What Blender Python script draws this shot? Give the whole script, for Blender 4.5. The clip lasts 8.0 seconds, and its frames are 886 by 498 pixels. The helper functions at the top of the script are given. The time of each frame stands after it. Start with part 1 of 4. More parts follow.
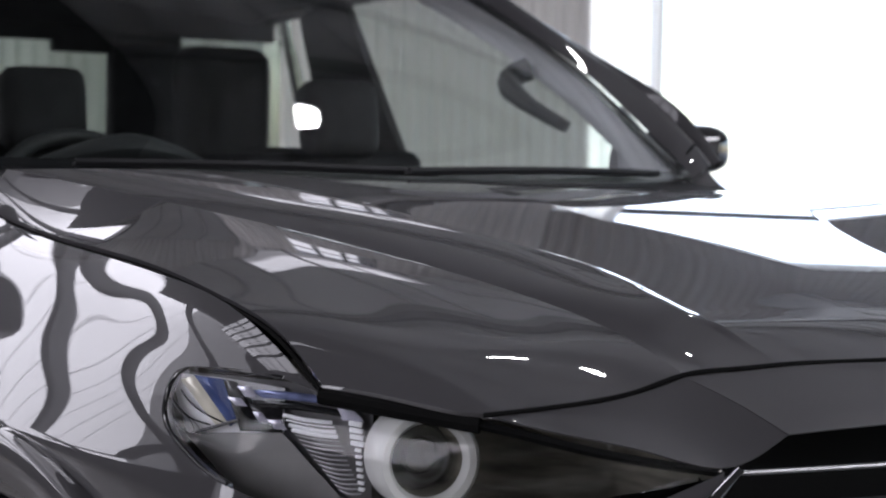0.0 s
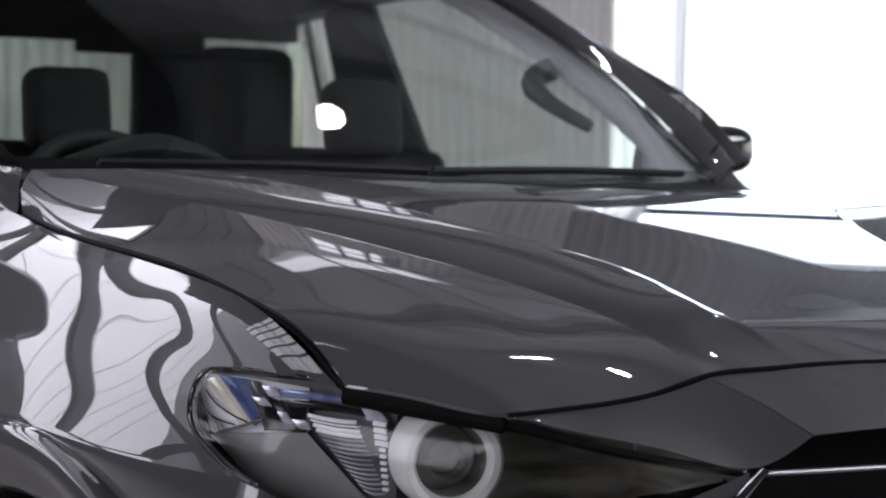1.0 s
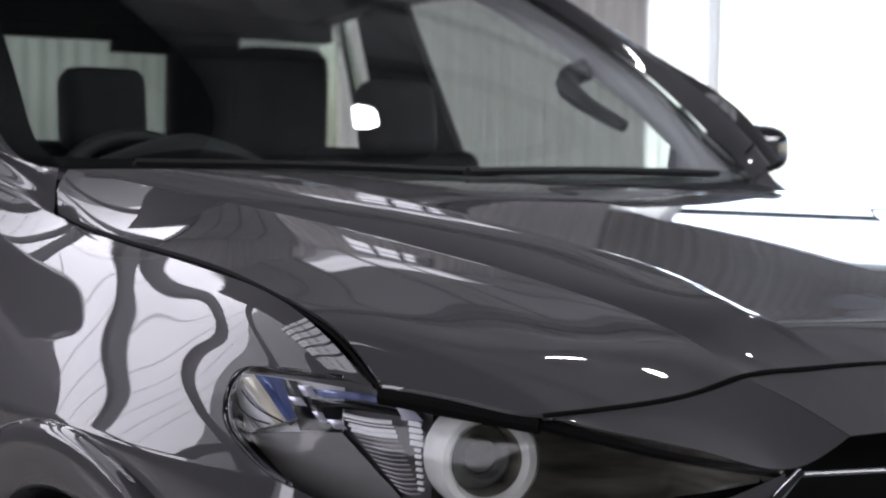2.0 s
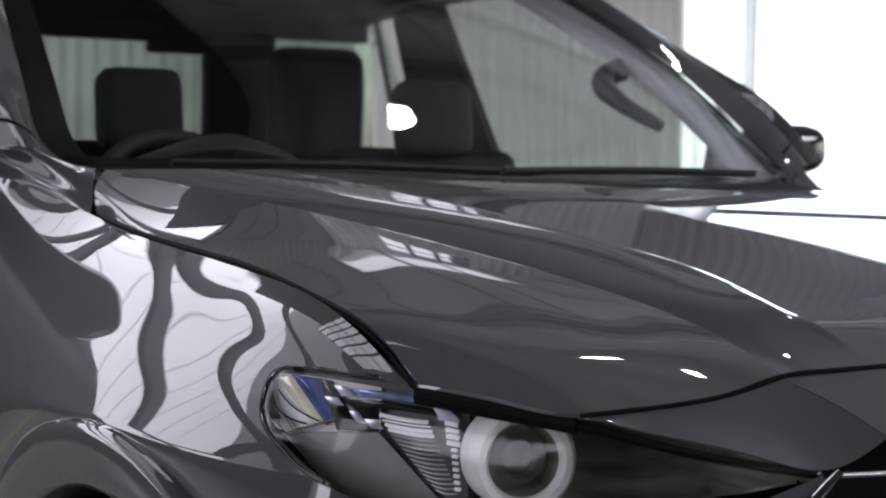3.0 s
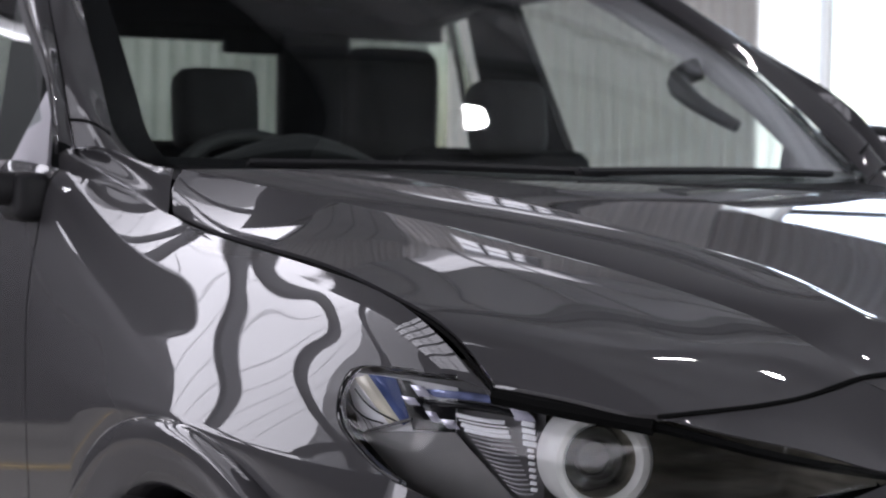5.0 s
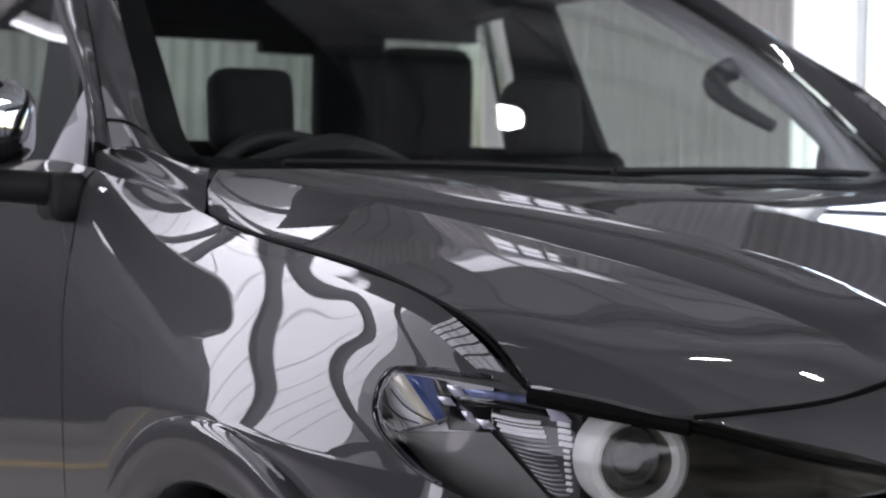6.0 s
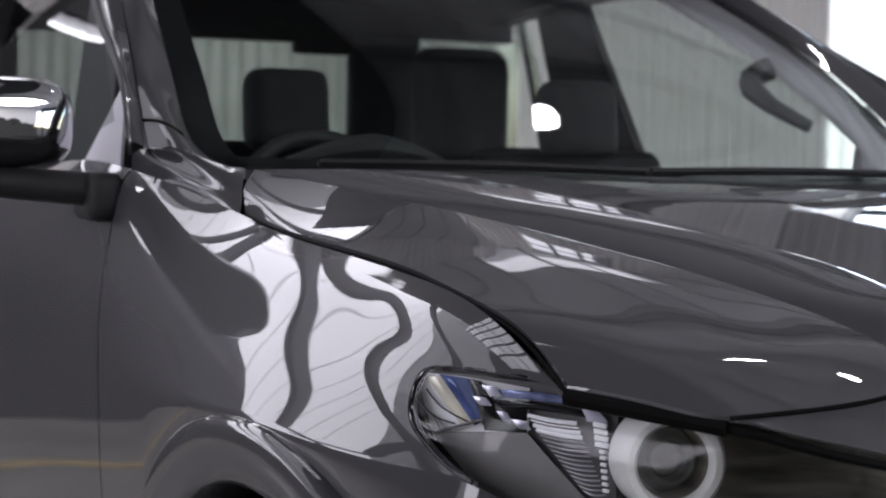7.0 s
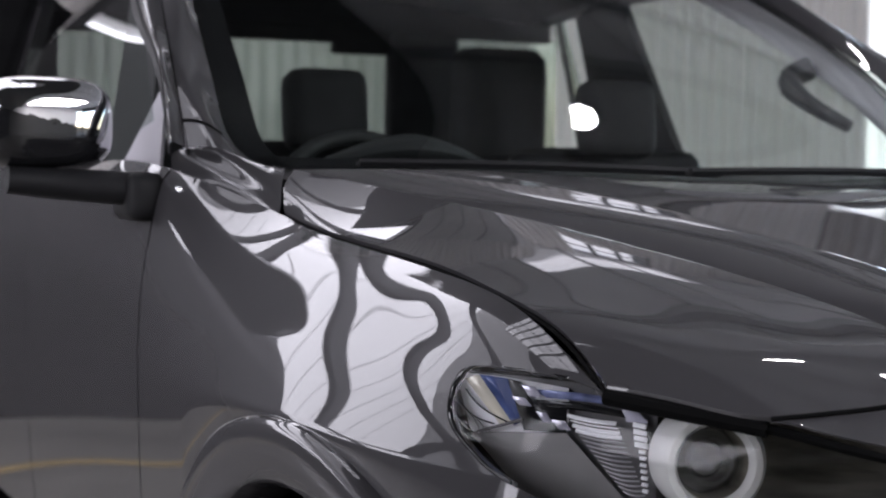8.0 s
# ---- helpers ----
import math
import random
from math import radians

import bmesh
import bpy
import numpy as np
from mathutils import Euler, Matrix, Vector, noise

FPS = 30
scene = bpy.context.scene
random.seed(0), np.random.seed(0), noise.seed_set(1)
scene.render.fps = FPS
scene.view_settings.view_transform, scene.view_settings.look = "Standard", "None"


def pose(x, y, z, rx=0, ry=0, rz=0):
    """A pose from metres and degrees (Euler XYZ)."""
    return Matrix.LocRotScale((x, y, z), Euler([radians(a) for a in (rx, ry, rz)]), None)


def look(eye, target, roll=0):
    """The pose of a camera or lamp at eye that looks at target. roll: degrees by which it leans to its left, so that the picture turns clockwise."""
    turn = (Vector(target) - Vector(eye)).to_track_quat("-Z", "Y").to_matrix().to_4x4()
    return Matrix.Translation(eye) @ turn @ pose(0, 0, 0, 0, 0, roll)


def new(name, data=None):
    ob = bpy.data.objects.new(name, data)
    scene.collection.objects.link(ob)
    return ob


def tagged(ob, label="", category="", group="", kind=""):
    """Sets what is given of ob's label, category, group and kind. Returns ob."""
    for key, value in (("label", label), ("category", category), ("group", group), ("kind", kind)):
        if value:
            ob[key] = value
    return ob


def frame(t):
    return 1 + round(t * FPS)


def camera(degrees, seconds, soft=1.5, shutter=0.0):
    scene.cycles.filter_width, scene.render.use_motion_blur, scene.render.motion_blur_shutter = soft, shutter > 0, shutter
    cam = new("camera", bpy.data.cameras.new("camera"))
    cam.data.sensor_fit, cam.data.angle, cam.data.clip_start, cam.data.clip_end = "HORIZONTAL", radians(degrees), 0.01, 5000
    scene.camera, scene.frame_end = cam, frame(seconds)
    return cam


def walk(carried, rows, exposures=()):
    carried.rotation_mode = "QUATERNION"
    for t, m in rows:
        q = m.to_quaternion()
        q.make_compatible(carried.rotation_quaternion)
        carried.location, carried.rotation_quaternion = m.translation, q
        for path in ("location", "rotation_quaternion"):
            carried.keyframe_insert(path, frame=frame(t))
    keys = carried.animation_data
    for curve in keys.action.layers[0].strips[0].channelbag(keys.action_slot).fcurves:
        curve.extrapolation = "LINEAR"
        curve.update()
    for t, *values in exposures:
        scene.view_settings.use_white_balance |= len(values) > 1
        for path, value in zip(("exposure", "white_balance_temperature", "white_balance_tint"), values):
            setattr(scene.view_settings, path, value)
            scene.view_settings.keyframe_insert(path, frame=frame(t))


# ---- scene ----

# ---------------------------------------------------------------- camera
# a long lens on a tripod head: the eye swings a little round the pivot as it pans
cam = camera(25.08, 8.0, soft=1.9)
cam.data.dof.use_dof, cam.data.dof.focus_distance, cam.data.dof.aperture_fstop = True, 2.55, 6.3
PIVOT, ARM = (-1.8237, -1.8142, 1.2527), 0.1577
ROWS = [
    (0.0, 30.750, -2.342, 1.20), (0.5, 30.456, -2.351, 1.19), (1.0, 30.094, -2.355, 1.18), (1.5, 29.624, -2.364, 1.17),
    (3.0, 28.147, -2.397, 1.17), (3.5, 27.617, -2.408, 1.17), (4.0, 27.108, -2.416, 1.17), (4.5, 26.583, -2.425, 1.18),
    (6.0, 25.106, -2.456, 1.20), (6.5, 24.623, -2.464, 1.21), (7.0, 24.132, -2.472, 1.22), (7.5, 23.567, -2.485, 1.22),
    (8.0, 23.065, -2.497, 1.22),
]


def eye_pose(yaw, pitch, roll):
    a, b = radians(yaw), radians(pitch)
    eye = Vector(PIVOT) + ARM * Vector((math.sin(a), math.cos(a), 0))
    return look(eye, eye + Vector((math.sin(a) * math.cos(b), math.cos(a) * math.cos(b), math.sin(b))), roll)


EXPOSURE = 2.1
walk(cam, [(t, eye_pose(*r)) for t, *r in ROWS], exposures=[(0.0, EXPOSURE, 6100, 13), (8.0, EXPOSURE, 6100, 13)])

# ---------------------------------------------------------------- world and large lights
world = bpy.data.worlds.new("sky")
scene.world = world
world.use_nodes = True
wn, wl = world.node_tree.nodes, world.node_tree.links
sky = wn.new("ShaderNodeTexSky")
sky.sky_type, sky.sun_disc = "NISHITA", False
sky.sun_elevation, sky.sun_rotation = radians(52), radians(140)
wl.new(sky.outputs[0], wn["Background"].inputs[0])
wn["Background"].inputs[1].default_value = 0.15
sun = new("sun", bpy.data.lights.new("sun", "SUN"))
sun.data.energy, sun.data.angle, sun.data.color = 1.2, radians(12), (1.0, 0.96, 0.9)
sun.matrix_world = look((6, 12, 14), (2, 4, 0))


def area(name, eye, target, sx, sy, power, color=(1, 1, 1)):
    data = bpy.data.lights.new(name, "AREA")
    data.shape, data.size, data.size_y, data.energy, data.color = "RECTANGLE", sx, sy, power, color
    ob = new(name, data)
    ob.matrix_world = look(eye, target)
    return ob


# ---------------------------------------------------------------- materials
def material(name, color, rough=0.5, metal=0.0, coat=0.0, spec=0.5, var=0.0, scale=8.0, bump=0.0, bscale=60.0, emit=0.0, coat_ior=1.5, stretch=(1, 1, 1), rvar=0.0):
    m = bpy.data.materials.new(name)
    m.use_nodes = True
    n, l = m.node_tree.nodes, m.node_tree.links
    b = n["Principled BSDF"]
    b.inputs["Base Color"].default_value = (*color, 1)
    b.inputs["Roughness"].default_value = rough
    b.inputs["Metallic"].default_value = metal
    b.inputs["Specular IOR Level"].default_value = spec
    b.inputs["Coat Weight"].default_value = coat
    b.inputs["Coat Roughness"].default_value = 0.012
    b.inputs["Coat IOR"].default_value = coat_ior
    if emit:
        b.inputs["Emission Color"].default_value = (*color, 1)
        b.inputs["Emission Strength"].default_value = emit
    tc = n.new("ShaderNodeTexCoord")
    mp = n.new("ShaderNodeMapping")
    mp.inputs["Scale"].default_value = stretch
    l.new(tc.outputs["Object"], mp.inputs["Vector"])
    if var or rvar:
        nz = n.new("ShaderNodeTexNoise")
        nz.inputs["Scale"].default_value, nz.inputs["Detail"].default_value = scale, 6
        l.new(mp.outputs[0], nz.inputs["Vector"])
        if var:
            ramp = n.new("ShaderNodeValToRGB")
            ramp.color_ramp.elements[0].position, ramp.color_ramp.elements[1].position = 0.3, 0.7
            ramp.color_ramp.elements[0].color = (*[c * (1 - var) for c in color], 1)
            ramp.color_ramp.elements[1].color = (*[min(1, c * (1 + var)) for c in color], 1)
            l.new(nz.outputs["Fac"], ramp.inputs[0])
            l.new(ramp.outputs[0], b.inputs["Base Color"])
        if rvar:
            mr = n.new("ShaderNodeMapRange")
            mr.inputs["To Min"].default_value, mr.inputs["To Max"].default_value = max(0, rough - rvar), min(1, rough + rvar)
            l.new(nz.outputs["Fac"], mr.inputs["Value"])
            l.new(mr.outputs[0], b.inputs["Roughness"])
    if bump:
        nb = n.new("ShaderNodeTexNoise")
        nb.inputs["Scale"].default_value, nb.inputs["Detail"].default_value = bscale, 4
        l.new(mp.outputs[0], nb.inputs["Vector"])
        bp = n.new("ShaderNodeBump")
        bp.inputs["Strength"].default_value, bp.inputs["Distance"].default_value = bump, 0.004
        l.new(nb.outputs["Fac"], bp.inputs["Height"])
        l.new(bp.outputs[0], b.inputs["Normal"])
    return m


def glass_sheet(name, tint, ior=1.5, rough=0.0):
    """Thin sheet: what it lets through is tinted, and Fresnel adds the gloss."""
    m = bpy.data.materials.new(name)
    m.use_nodes = True
    n, l = m.node_tree.nodes, m.node_tree.links
    n.remove(n["Principled BSDF"])
    tr, gl, mix, lw = (n.new("ShaderNodeBsdfTransparent"), n.new("ShaderNodeBsdfGlossy"), n.new("ShaderNodeMixShader"), n.new("ShaderNodeLayerWeight"))
    tr.inputs[0].default_value = (*tint, 1)
    gl.inputs["Roughness"].default_value = rough
    lw.inputs["Blend"].default_value = 0.5
    head_on = ((ior - 1) / (ior + 1)) ** 2 * 1.1
    power, scale = n.new("ShaderNodeMath"), n.new("ShaderNodeMath")
    power.operation, scale.operation = "POWER", "MULTIPLY_ADD"
    power.inputs[1].default_value = 4.8
    scale.inputs[1].default_value, scale.inputs[2].default_value = 1 - head_on, head_on
    l.new(lw.outputs["Facing"], power.inputs[0])
    l.new(power.outputs[0], scale.inputs[0])
    l.new(scale.outputs[0], mix.inputs[0])
    l.new(tr.outputs[0], mix.inputs[1])
    l.new(gl.outputs[0], mix.inputs[2])
    l.new(mix.outputs[0], n["Material Output"].inputs[0])
    return m


PAINT = material("grey_metallic_paint", (0.038, 0.0368, 0.0392), 0.5, 0.0, 1.0, spec=0.08, coat_ior=1.6, var=0.05, scale=900)
BLACK_PLASTIC = material("black_textured_plastic", (0.008, 0.008, 0.009), 0.55, spec=0.25, bump=0.25, bscale=700, var=0.1, scale=30)
GLOSS_BLACK = material("gloss_black_trim", (0.008, 0.008, 0.009), 0.12, coat=0.4)
RUBBER = material("tyre_rubber", (0.02, 0.02, 0.021), 0.75, bump=0.4, bscale=120, var=0.2, scale=12)
CHROME = material("chrome", (0.82, 0.82, 0.84), 0.04, 1.0)
SATIN_CHROME = material("satin_metal", (0.40, 0.40, 0.42), 0.36, 1.0)
GREY_TRIM = material("grey_painted_grille_bar", (0.10, 0.10, 0.105), 0.35, 0.3)
ALLOY = material("alloy_wheel", (0.42, 0.42, 0.44), 0.28, 0.9, 0.5)
GAP = material("dark_gap", (0.004, 0.004, 0.004), 0.9, spec=0.05)
LAMP_PLATE = material("smooth_grey_lamp_plate", (0.20, 0.194, 0.19), 0.35, coat=0.2, var=0.08, scale=25)
LAMP_BACK = material("dark_lamp_back", (0.11, 0.106, 0.108), 0.3, coat=0.3)
# headlamp patches: reflections in its chrome are put into these colours
CREAM = material("cream_reflection", (0.62, 0.58, 0.47), 0.2, 0.2, 0.5, var=0.25, scale=22)
LILAC = material("lilac_reflection", (0.46, 0.45, 0.53), 0.2, 0.3, 0.5, var=0.3, scale=45)
SKY_PATCH = material("lilac_blue_reflection", (0.20, 0.23, 0.42), 0.15, 0.3, 0.6, var=0.5, scale=28)
BLUE_PATCH = material("blue_reflection", (0.035, 0.060, 0.18), 0.15, 0.2, 0.5, var=0.5, scale=25)
BOWL = material("bright_chrome_reflection", (0.86, 0.85, 0.87), 0.15, 0.1, 0.5, var=0.1, scale=30)
SEAT = material("charcoal_seat_cloth", (0.011, 0.011, 0.012), 0.85, spec=0.15, bump=0.4, bscale=400, var=0.2, scale=20)
DASH = material("dark_dashboard_plastic", (0.009, 0.010, 0.011), 0.6, spec=0.25, bump=0.3, bscale=500)
TRIM_GREY = material("pale_grey_interior_trim", (0.42, 0.41, 0.44), 0.7, bump=0.2, bscale=400)
DRL = material("frosted_light_tube", (0.50, 0.50, 0.48), 0.35, coat=0.5)
LAMP_DARK = material("smoked_lamp_housing", (0.115, 0.108, 0.088), 0.22, coat=0.3, var=0.6, scale=9, stretch=(1, 1, 5))
AMBER = material("amber_reflector", (0.5, 0.14, 0.02), 0.15, coat=0.6)
WS_GLASS = glass_sheet("windscreen_glass", (0.90, 0.955, 0.915), 1.5)
SIDE_GLASS = glass_sheet("tinted_side_glass", (0.82, 0.865, 0.84), 1.5)
REAR_GLASS = glass_sheet("dark_tinted_rear_glass", (0.67, 0.715, 0.69), 1.5)
LAMP_GLASS = glass_sheet("clear_lamp_cover", (0.93, 0.94, 0.95), 1.34)
BALL_GLASS = glass_sheet("projector_glass", (0.75, 0.77, 0.78), 1.7)
# bright and dull copies of one rib: window light is put into the colour
RIB_LIT = material("lit_silver_lamp_rib", (0.95, 0.95, 0.97), 0.25, 0.0, 0.8)
RIB_DIM = material("dim_lamp_rib", (0.45, 0.44, 0.46), 0.25, 0.3, 0.5)
CONCRETE = material("sealed_concrete", (0.150, 0.144, 0.130), 0.35, var=0.22, scale=1.3, bump=0.12, bscale=30, rvar=0.12)
YELLOW = material("worn_yellow_floor_paint", (0.30, 0.22, 0.09), 0.5, var=0.25, scale=6)
YARD = material("pale_concrete_yard", (0.5, 0.49, 0.46), 0.8, var=0.12, scale=0.6, bump=0.2, bscale=20)
SHEET = material("pale_grey_steel_cladding", (0.52, 0.495, 0.475), 0.42, 0.0, var=0.06, scale=2.0, stretch=(1, 1, 0.15))
STEEL = material("dark_grey_structural_steel", (0.055, 0.057, 0.06), 0.5, var=0.2, scale=5)
ROOF_SHEET = material("dull_roof_sheeting", (0.54, 0.535, 0.54), 0.6, var=0.15, scale=1.5)
WHITE_PAINT = material("white_painted_steel", (0.8, 0.8, 0.8), 0.45, var=0.05, scale=4)
WALL_DARK = material("dark_painted_block", (0.014, 0.014, 0.0145), 0.7, var=0.15, scale=2, bump=0.3, bscale=25)
WALL_GREY = material("grey_painted_block", (0.055, 0.054, 0.056), 0.7, var=0.15, scale=2, bump=0.3, bscale=25)
LAMP_GLOW = material("lamp_diffuser", (1.0, 0.97, 0.9), 0.5, emit=25.0)
TUBE_GLOW = material("streak_tube_glow", (1.0, 0.98, 1.0), 0.5, emit=1.6)
STRIP = bpy.data.materials.new("translucent_white_strip")
STRIP.use_nodes = True
_n, _l = STRIP.node_tree.nodes, STRIP.node_tree.links
_t, _m = _n.new("ShaderNodeBsdfTranslucent"), _n.new("ShaderNodeMixShader")
_t.inputs[0].default_value = (0.96, 0.925, 0.87, 1)
_m.inputs[0].default_value = 0.75
_n["Principled BSDF"].inputs["Base Color"].default_value = (0.84, 0.81, 0.77, 1)
_l.new(_n["Principled BSDF"].outputs[0], _m.inputs[1])
_l.new(_t.outputs[0], _m.inputs[2])
_l.new(_m.outputs[0], _n["Material Output"].inputs[0])
PURLIN = material("pale_purlin_steel", (0.40, 0.40, 0.405), 0.5, var=0.1, scale=5)
RAFTER = material("grey_rafter_steel", (0.22, 0.22, 0.225), 0.5, var=0.15, scale=5)
# darker copy of the cladding: shade on the backlit lintel put into its colour
LINTEL_SHADED = material("backlit_brown_grey_cladding", (0.34, 0.312, 0.300), 0.42, 0.0, var=0.06, scale=2.0, stretch=(1, 1, 0.15))
BRACE = material("pale_galvanised_brace", (0.6, 0.6, 0.61), 0.5, 0.3, var=0.15, scale=6)


# ---------------------------------------------------------------- mesh helpers
def spline(points, n):
    """n points along a natural cubic spline through the control points, spread by chord length."""
    p = np.array(points, float)
    k = len(p)
    s = np.r_[0, np.cumsum(np.linalg.norm(np.diff(p, axis=0), axis=1) + 1e-9)]
    t = np.linspace(0, s[-1], n)
    if k == 2:
        return p[0] + (p[1] - p[0]) * (t / s[-1])[:, None]
    h = np.diff(s)
    a, r = np.zeros((k, k)), np.zeros((k, p.shape[1]))
    a[0, 0] = a[-1, -1] = 1
    for i in range(1, k - 1):
        a[i, i - 1], a[i, i], a[i, i + 1] = h[i - 1], 2 * (h[i - 1] + h[i]), h[i]
        r[i] = 6 * ((p[i + 1] - p[i]) / h[i] - (p[i] - p[i - 1]) / h[i - 1])
    m = np.linalg.solve(a, r)
    i = np.clip(np.searchsorted(s, t, side="right") - 1, 0, k - 2)
    d, hh = (t - s[i])[:, None], h[i][:, None]
    return p[i] + d * ((p[i + 1] - p[i]) / hh - hh * (2 * m[i] + m[i + 1]) / 6) + d * d * m[i] / 2 + d ** 3 * (m[i + 1] - m[i]) / (6 * hh)


def curve_at(points, ts):
    """A dense spline, read at shares ts of its length."""
    d = spline(points, 400)
    x = np.linspace(0, 1, 400)
    return np.stack([np.interp(ts, x, d[:, j]) for j in range(d.shape[1])], 1)


def coons(c0, c1, d0, d1, nu, nv, bulge=(0, 0, 0), fade=1):
    """A patch between four border splines: c0, c1 run along u, d0, d1 along v. Returns a grid [nu][nv].
    fade: how soon the shape of d0 and d1 dies away inside the patch."""
    u, v = np.linspace(0, 1, nu), np.linspace(0, 1, nv)
    c0, c1, d0, d1 = spline(c0, nu), spline(c1, nu), spline(d0, nv), spline(d1, nv)
    U, V = u[:, None, None], v[None, :, None]
    g = (1 - V) * c0[:, None] + V * c1[:, None]
    g = g + (1 - U) ** fade * (d0[None] - (1 - V) * d0[0] - V * d0[-1]) + U ** fade * (d1[None] - (1 - V) * d1[0] - V * d1[-1])
    return g + 16 * U * (1 - U) * V * (1 - V) * np.array(bulge, float)


def grid_mesh(grid, close=False):
    nu, nv = grid.shape[:2]
    v = grid.reshape(-1, 3)
    f = [(i * nv + j, (i + 1) * nv + j, (i + 1) * nv + j + 1, i * nv + j + 1) for i in range(nu - 1) for j in range(nv - 1)]
    if close:
        f += [(i * nv + nv - 1, (i + 1) * nv + nv - 1, (i + 1) * nv, i * nv) for i in range(nu - 1)]
    return [tuple(x) for x in v], f


def joined(*meshes):
    vs, fs = [], []
    for v, f in meshes:
        k = len(vs)
        vs += list(v)
        fs += [tuple(i + k for i in q) for q in f]
    return vs, fs


def flipped(mesh):
    return [(-x, y, z) for x, y, z in mesh[0]], [tuple(reversed(q)) for q in mesh[1]]


def block(x0, x1, y0, y1, z0, z1, bevel=0.0):
    if bevel <= 0:
        v = [(x, y, z) for x in (x0, x1) for y in (y0, y1) for z in (z0, z1)]
        return v, [(0, 1, 3, 2), (4, 6, 7, 5), (0, 4, 5, 1), (2, 3, 7, 6), (0, 2, 6, 4), (1, 5, 7, 3)]
    bm = bmesh.new()
    bmesh.ops.create_cube(bm, size=1)
    for w in bm.verts:
        w.co = Vector(((x0 + x1) / 2 + w.co.x * (x1 - x0), (y0 + y1) / 2 + w.co.y * (y1 - y0), (z0 + z1) / 2 + w.co.z * (z1 - z0)))
    bmesh.ops.bevel(bm, geom=list(bm.edges), offset=bevel, segments=3, profile=0.6, affect="EDGES")
    bm.verts.index_update()
    out = [tuple(w.co) for w in bm.verts], [tuple(w.index for w in q.verts) for q in bm.faces]
    bm.free()
    return out


def moved(mesh, m):
    return [tuple(m @ Vector(v)) for v in mesh[0]], mesh[1]


def tube(path, radius, sides=10, n=None, flat=1.0):
    """A round bar along a spline path; radius may be a list along the way."""
    p = spline(path, n or 4 * len(path))
    rad = np.interp(np.linspace(0, 1, len(p)), np.linspace(0, 1, len(radius)), radius) if isinstance(radius, (list, tuple)) else np.full(len(p), radius)
    tang = np.gradient(p, axis=0)
    v, f = [], []
    up = Vector((0, 0, 1))
    for i in range(len(p)):
        t = Vector(tang[i]).normalized()
        a = t.cross(up)
        if a.length < 0.05:
            a = t.cross(Vector((0, 1, 0)))
        a.normalize()
        b = a.cross(t)
        for s in range(sides):
            w = 2 * math.pi * s / sides
            v.append(tuple(Vector(p[i]) + float(rad[i]) * (math.cos(w) * a + flat * math.sin(w) * b)))
    for i in range(len(p) - 1):
        for s in range(sides):
            q = (s + 1) % sides
            f.append((i * sides + s, i * sides + q, (i + 1) * sides + q, (i + 1) * sides + s))
    f.append(tuple(range(sides - 1, -1, -1)))
    f.append(tuple(range((len(p) - 1) * sides, len(p) * sides)))
    return v, f


def lathe(profile, sides=32, axis="x"):
    """Profile of (radius, along) turned about an axis."""
    v, f = [], []
    k = len(profile)
    for s in range(sides):
        w = 2 * math.pi * s / sides
        for r, a in profile:
            c = (a, r * math.cos(w), r * math.sin(w))
            v.append(c if axis == "x" else ((c[1], c[0], c[2]) if axis == "y" else (c[1], c[2], c[0])))
    for s in range(sides):
        q = (s + 1) % sides
        for i in range(k - 1):
            f.append((s * k + i, q * k + i, q * k + i + 1, s * k + i + 1))
    return v, f


def build(name, mesh, mat, smooth=True, angle=40, thick=0.0, flip=False):
    me = bpy.data.meshes.new(name)
    me.from_pydata(mesh[0], [], mesh[1])
    me.materials.append(mat)
    bm = bmesh.new()
    bm.from_mesh(me)
    if flip:
        bmesh.ops.reverse_faces(bm, faces=list(bm.faces))
    if thick:
        bmesh.ops.solidify(bm, geom=list(bm.faces), thickness=thick)
    bm.to_mesh(me)
    bm.free()
    if smooth:
        me.polygons.foreach_set("use_smooth", [True] * len(me.polygons))
        me.set_sharp_from_angle(angle=radians(angle))
    return me


def thing(name, mesh, mat, label, category, group="", kind="", **kw):
    return tagged(new(name, build(name, mesh, mat, **kw) if mesh else None), label, category, group, kind)


def part(name, mesh, mat, parent, label="", **kw):
    ob = new(name, build(name, mesh, mat, **kw))
    ob.parent = parent
    if label:
        tagged(ob, label)
    return ob


def both(name, mesh, mat, parent, label="", **kw):
    """A part and its mirror twin on the other flank of the vehicle."""
    a = part(name, mesh, mat, parent, label, **kw)
    b = part(name, flipped(mesh), mat, parent, label, **kw)
    return a, b


# ---------------------------------------------------------------- the shed
X0, X1, Y0, Y1, TOP = -5.0, 9.0, -10.0, 6.6, 4.3          # inner faces of the hall
JAMB, DOOR_TOP = 4.03, 3.36                                 # the big doorway in the back wall begins here

thing("floor", block(X0 - 0.3, X1 + 0.3, Y0 - 0.3, Y1 + 0.3, -0.2, 0.0), CONCRETE, "grey sealed concrete shed floor", "floor", kind="structure")
thing("floor_marking", block(-4.6, -0.9, 5.55, 5.66, 0.0, 0.004), YELLOW, "yellow painted line on the concrete floor", "floor marking", kind="structure")
thing("ground", block(-400, 400, -400, 900, -0.5, -0.06), YARD, "pale sunlit concrete yard outside the shed", "ground", kind="structure")


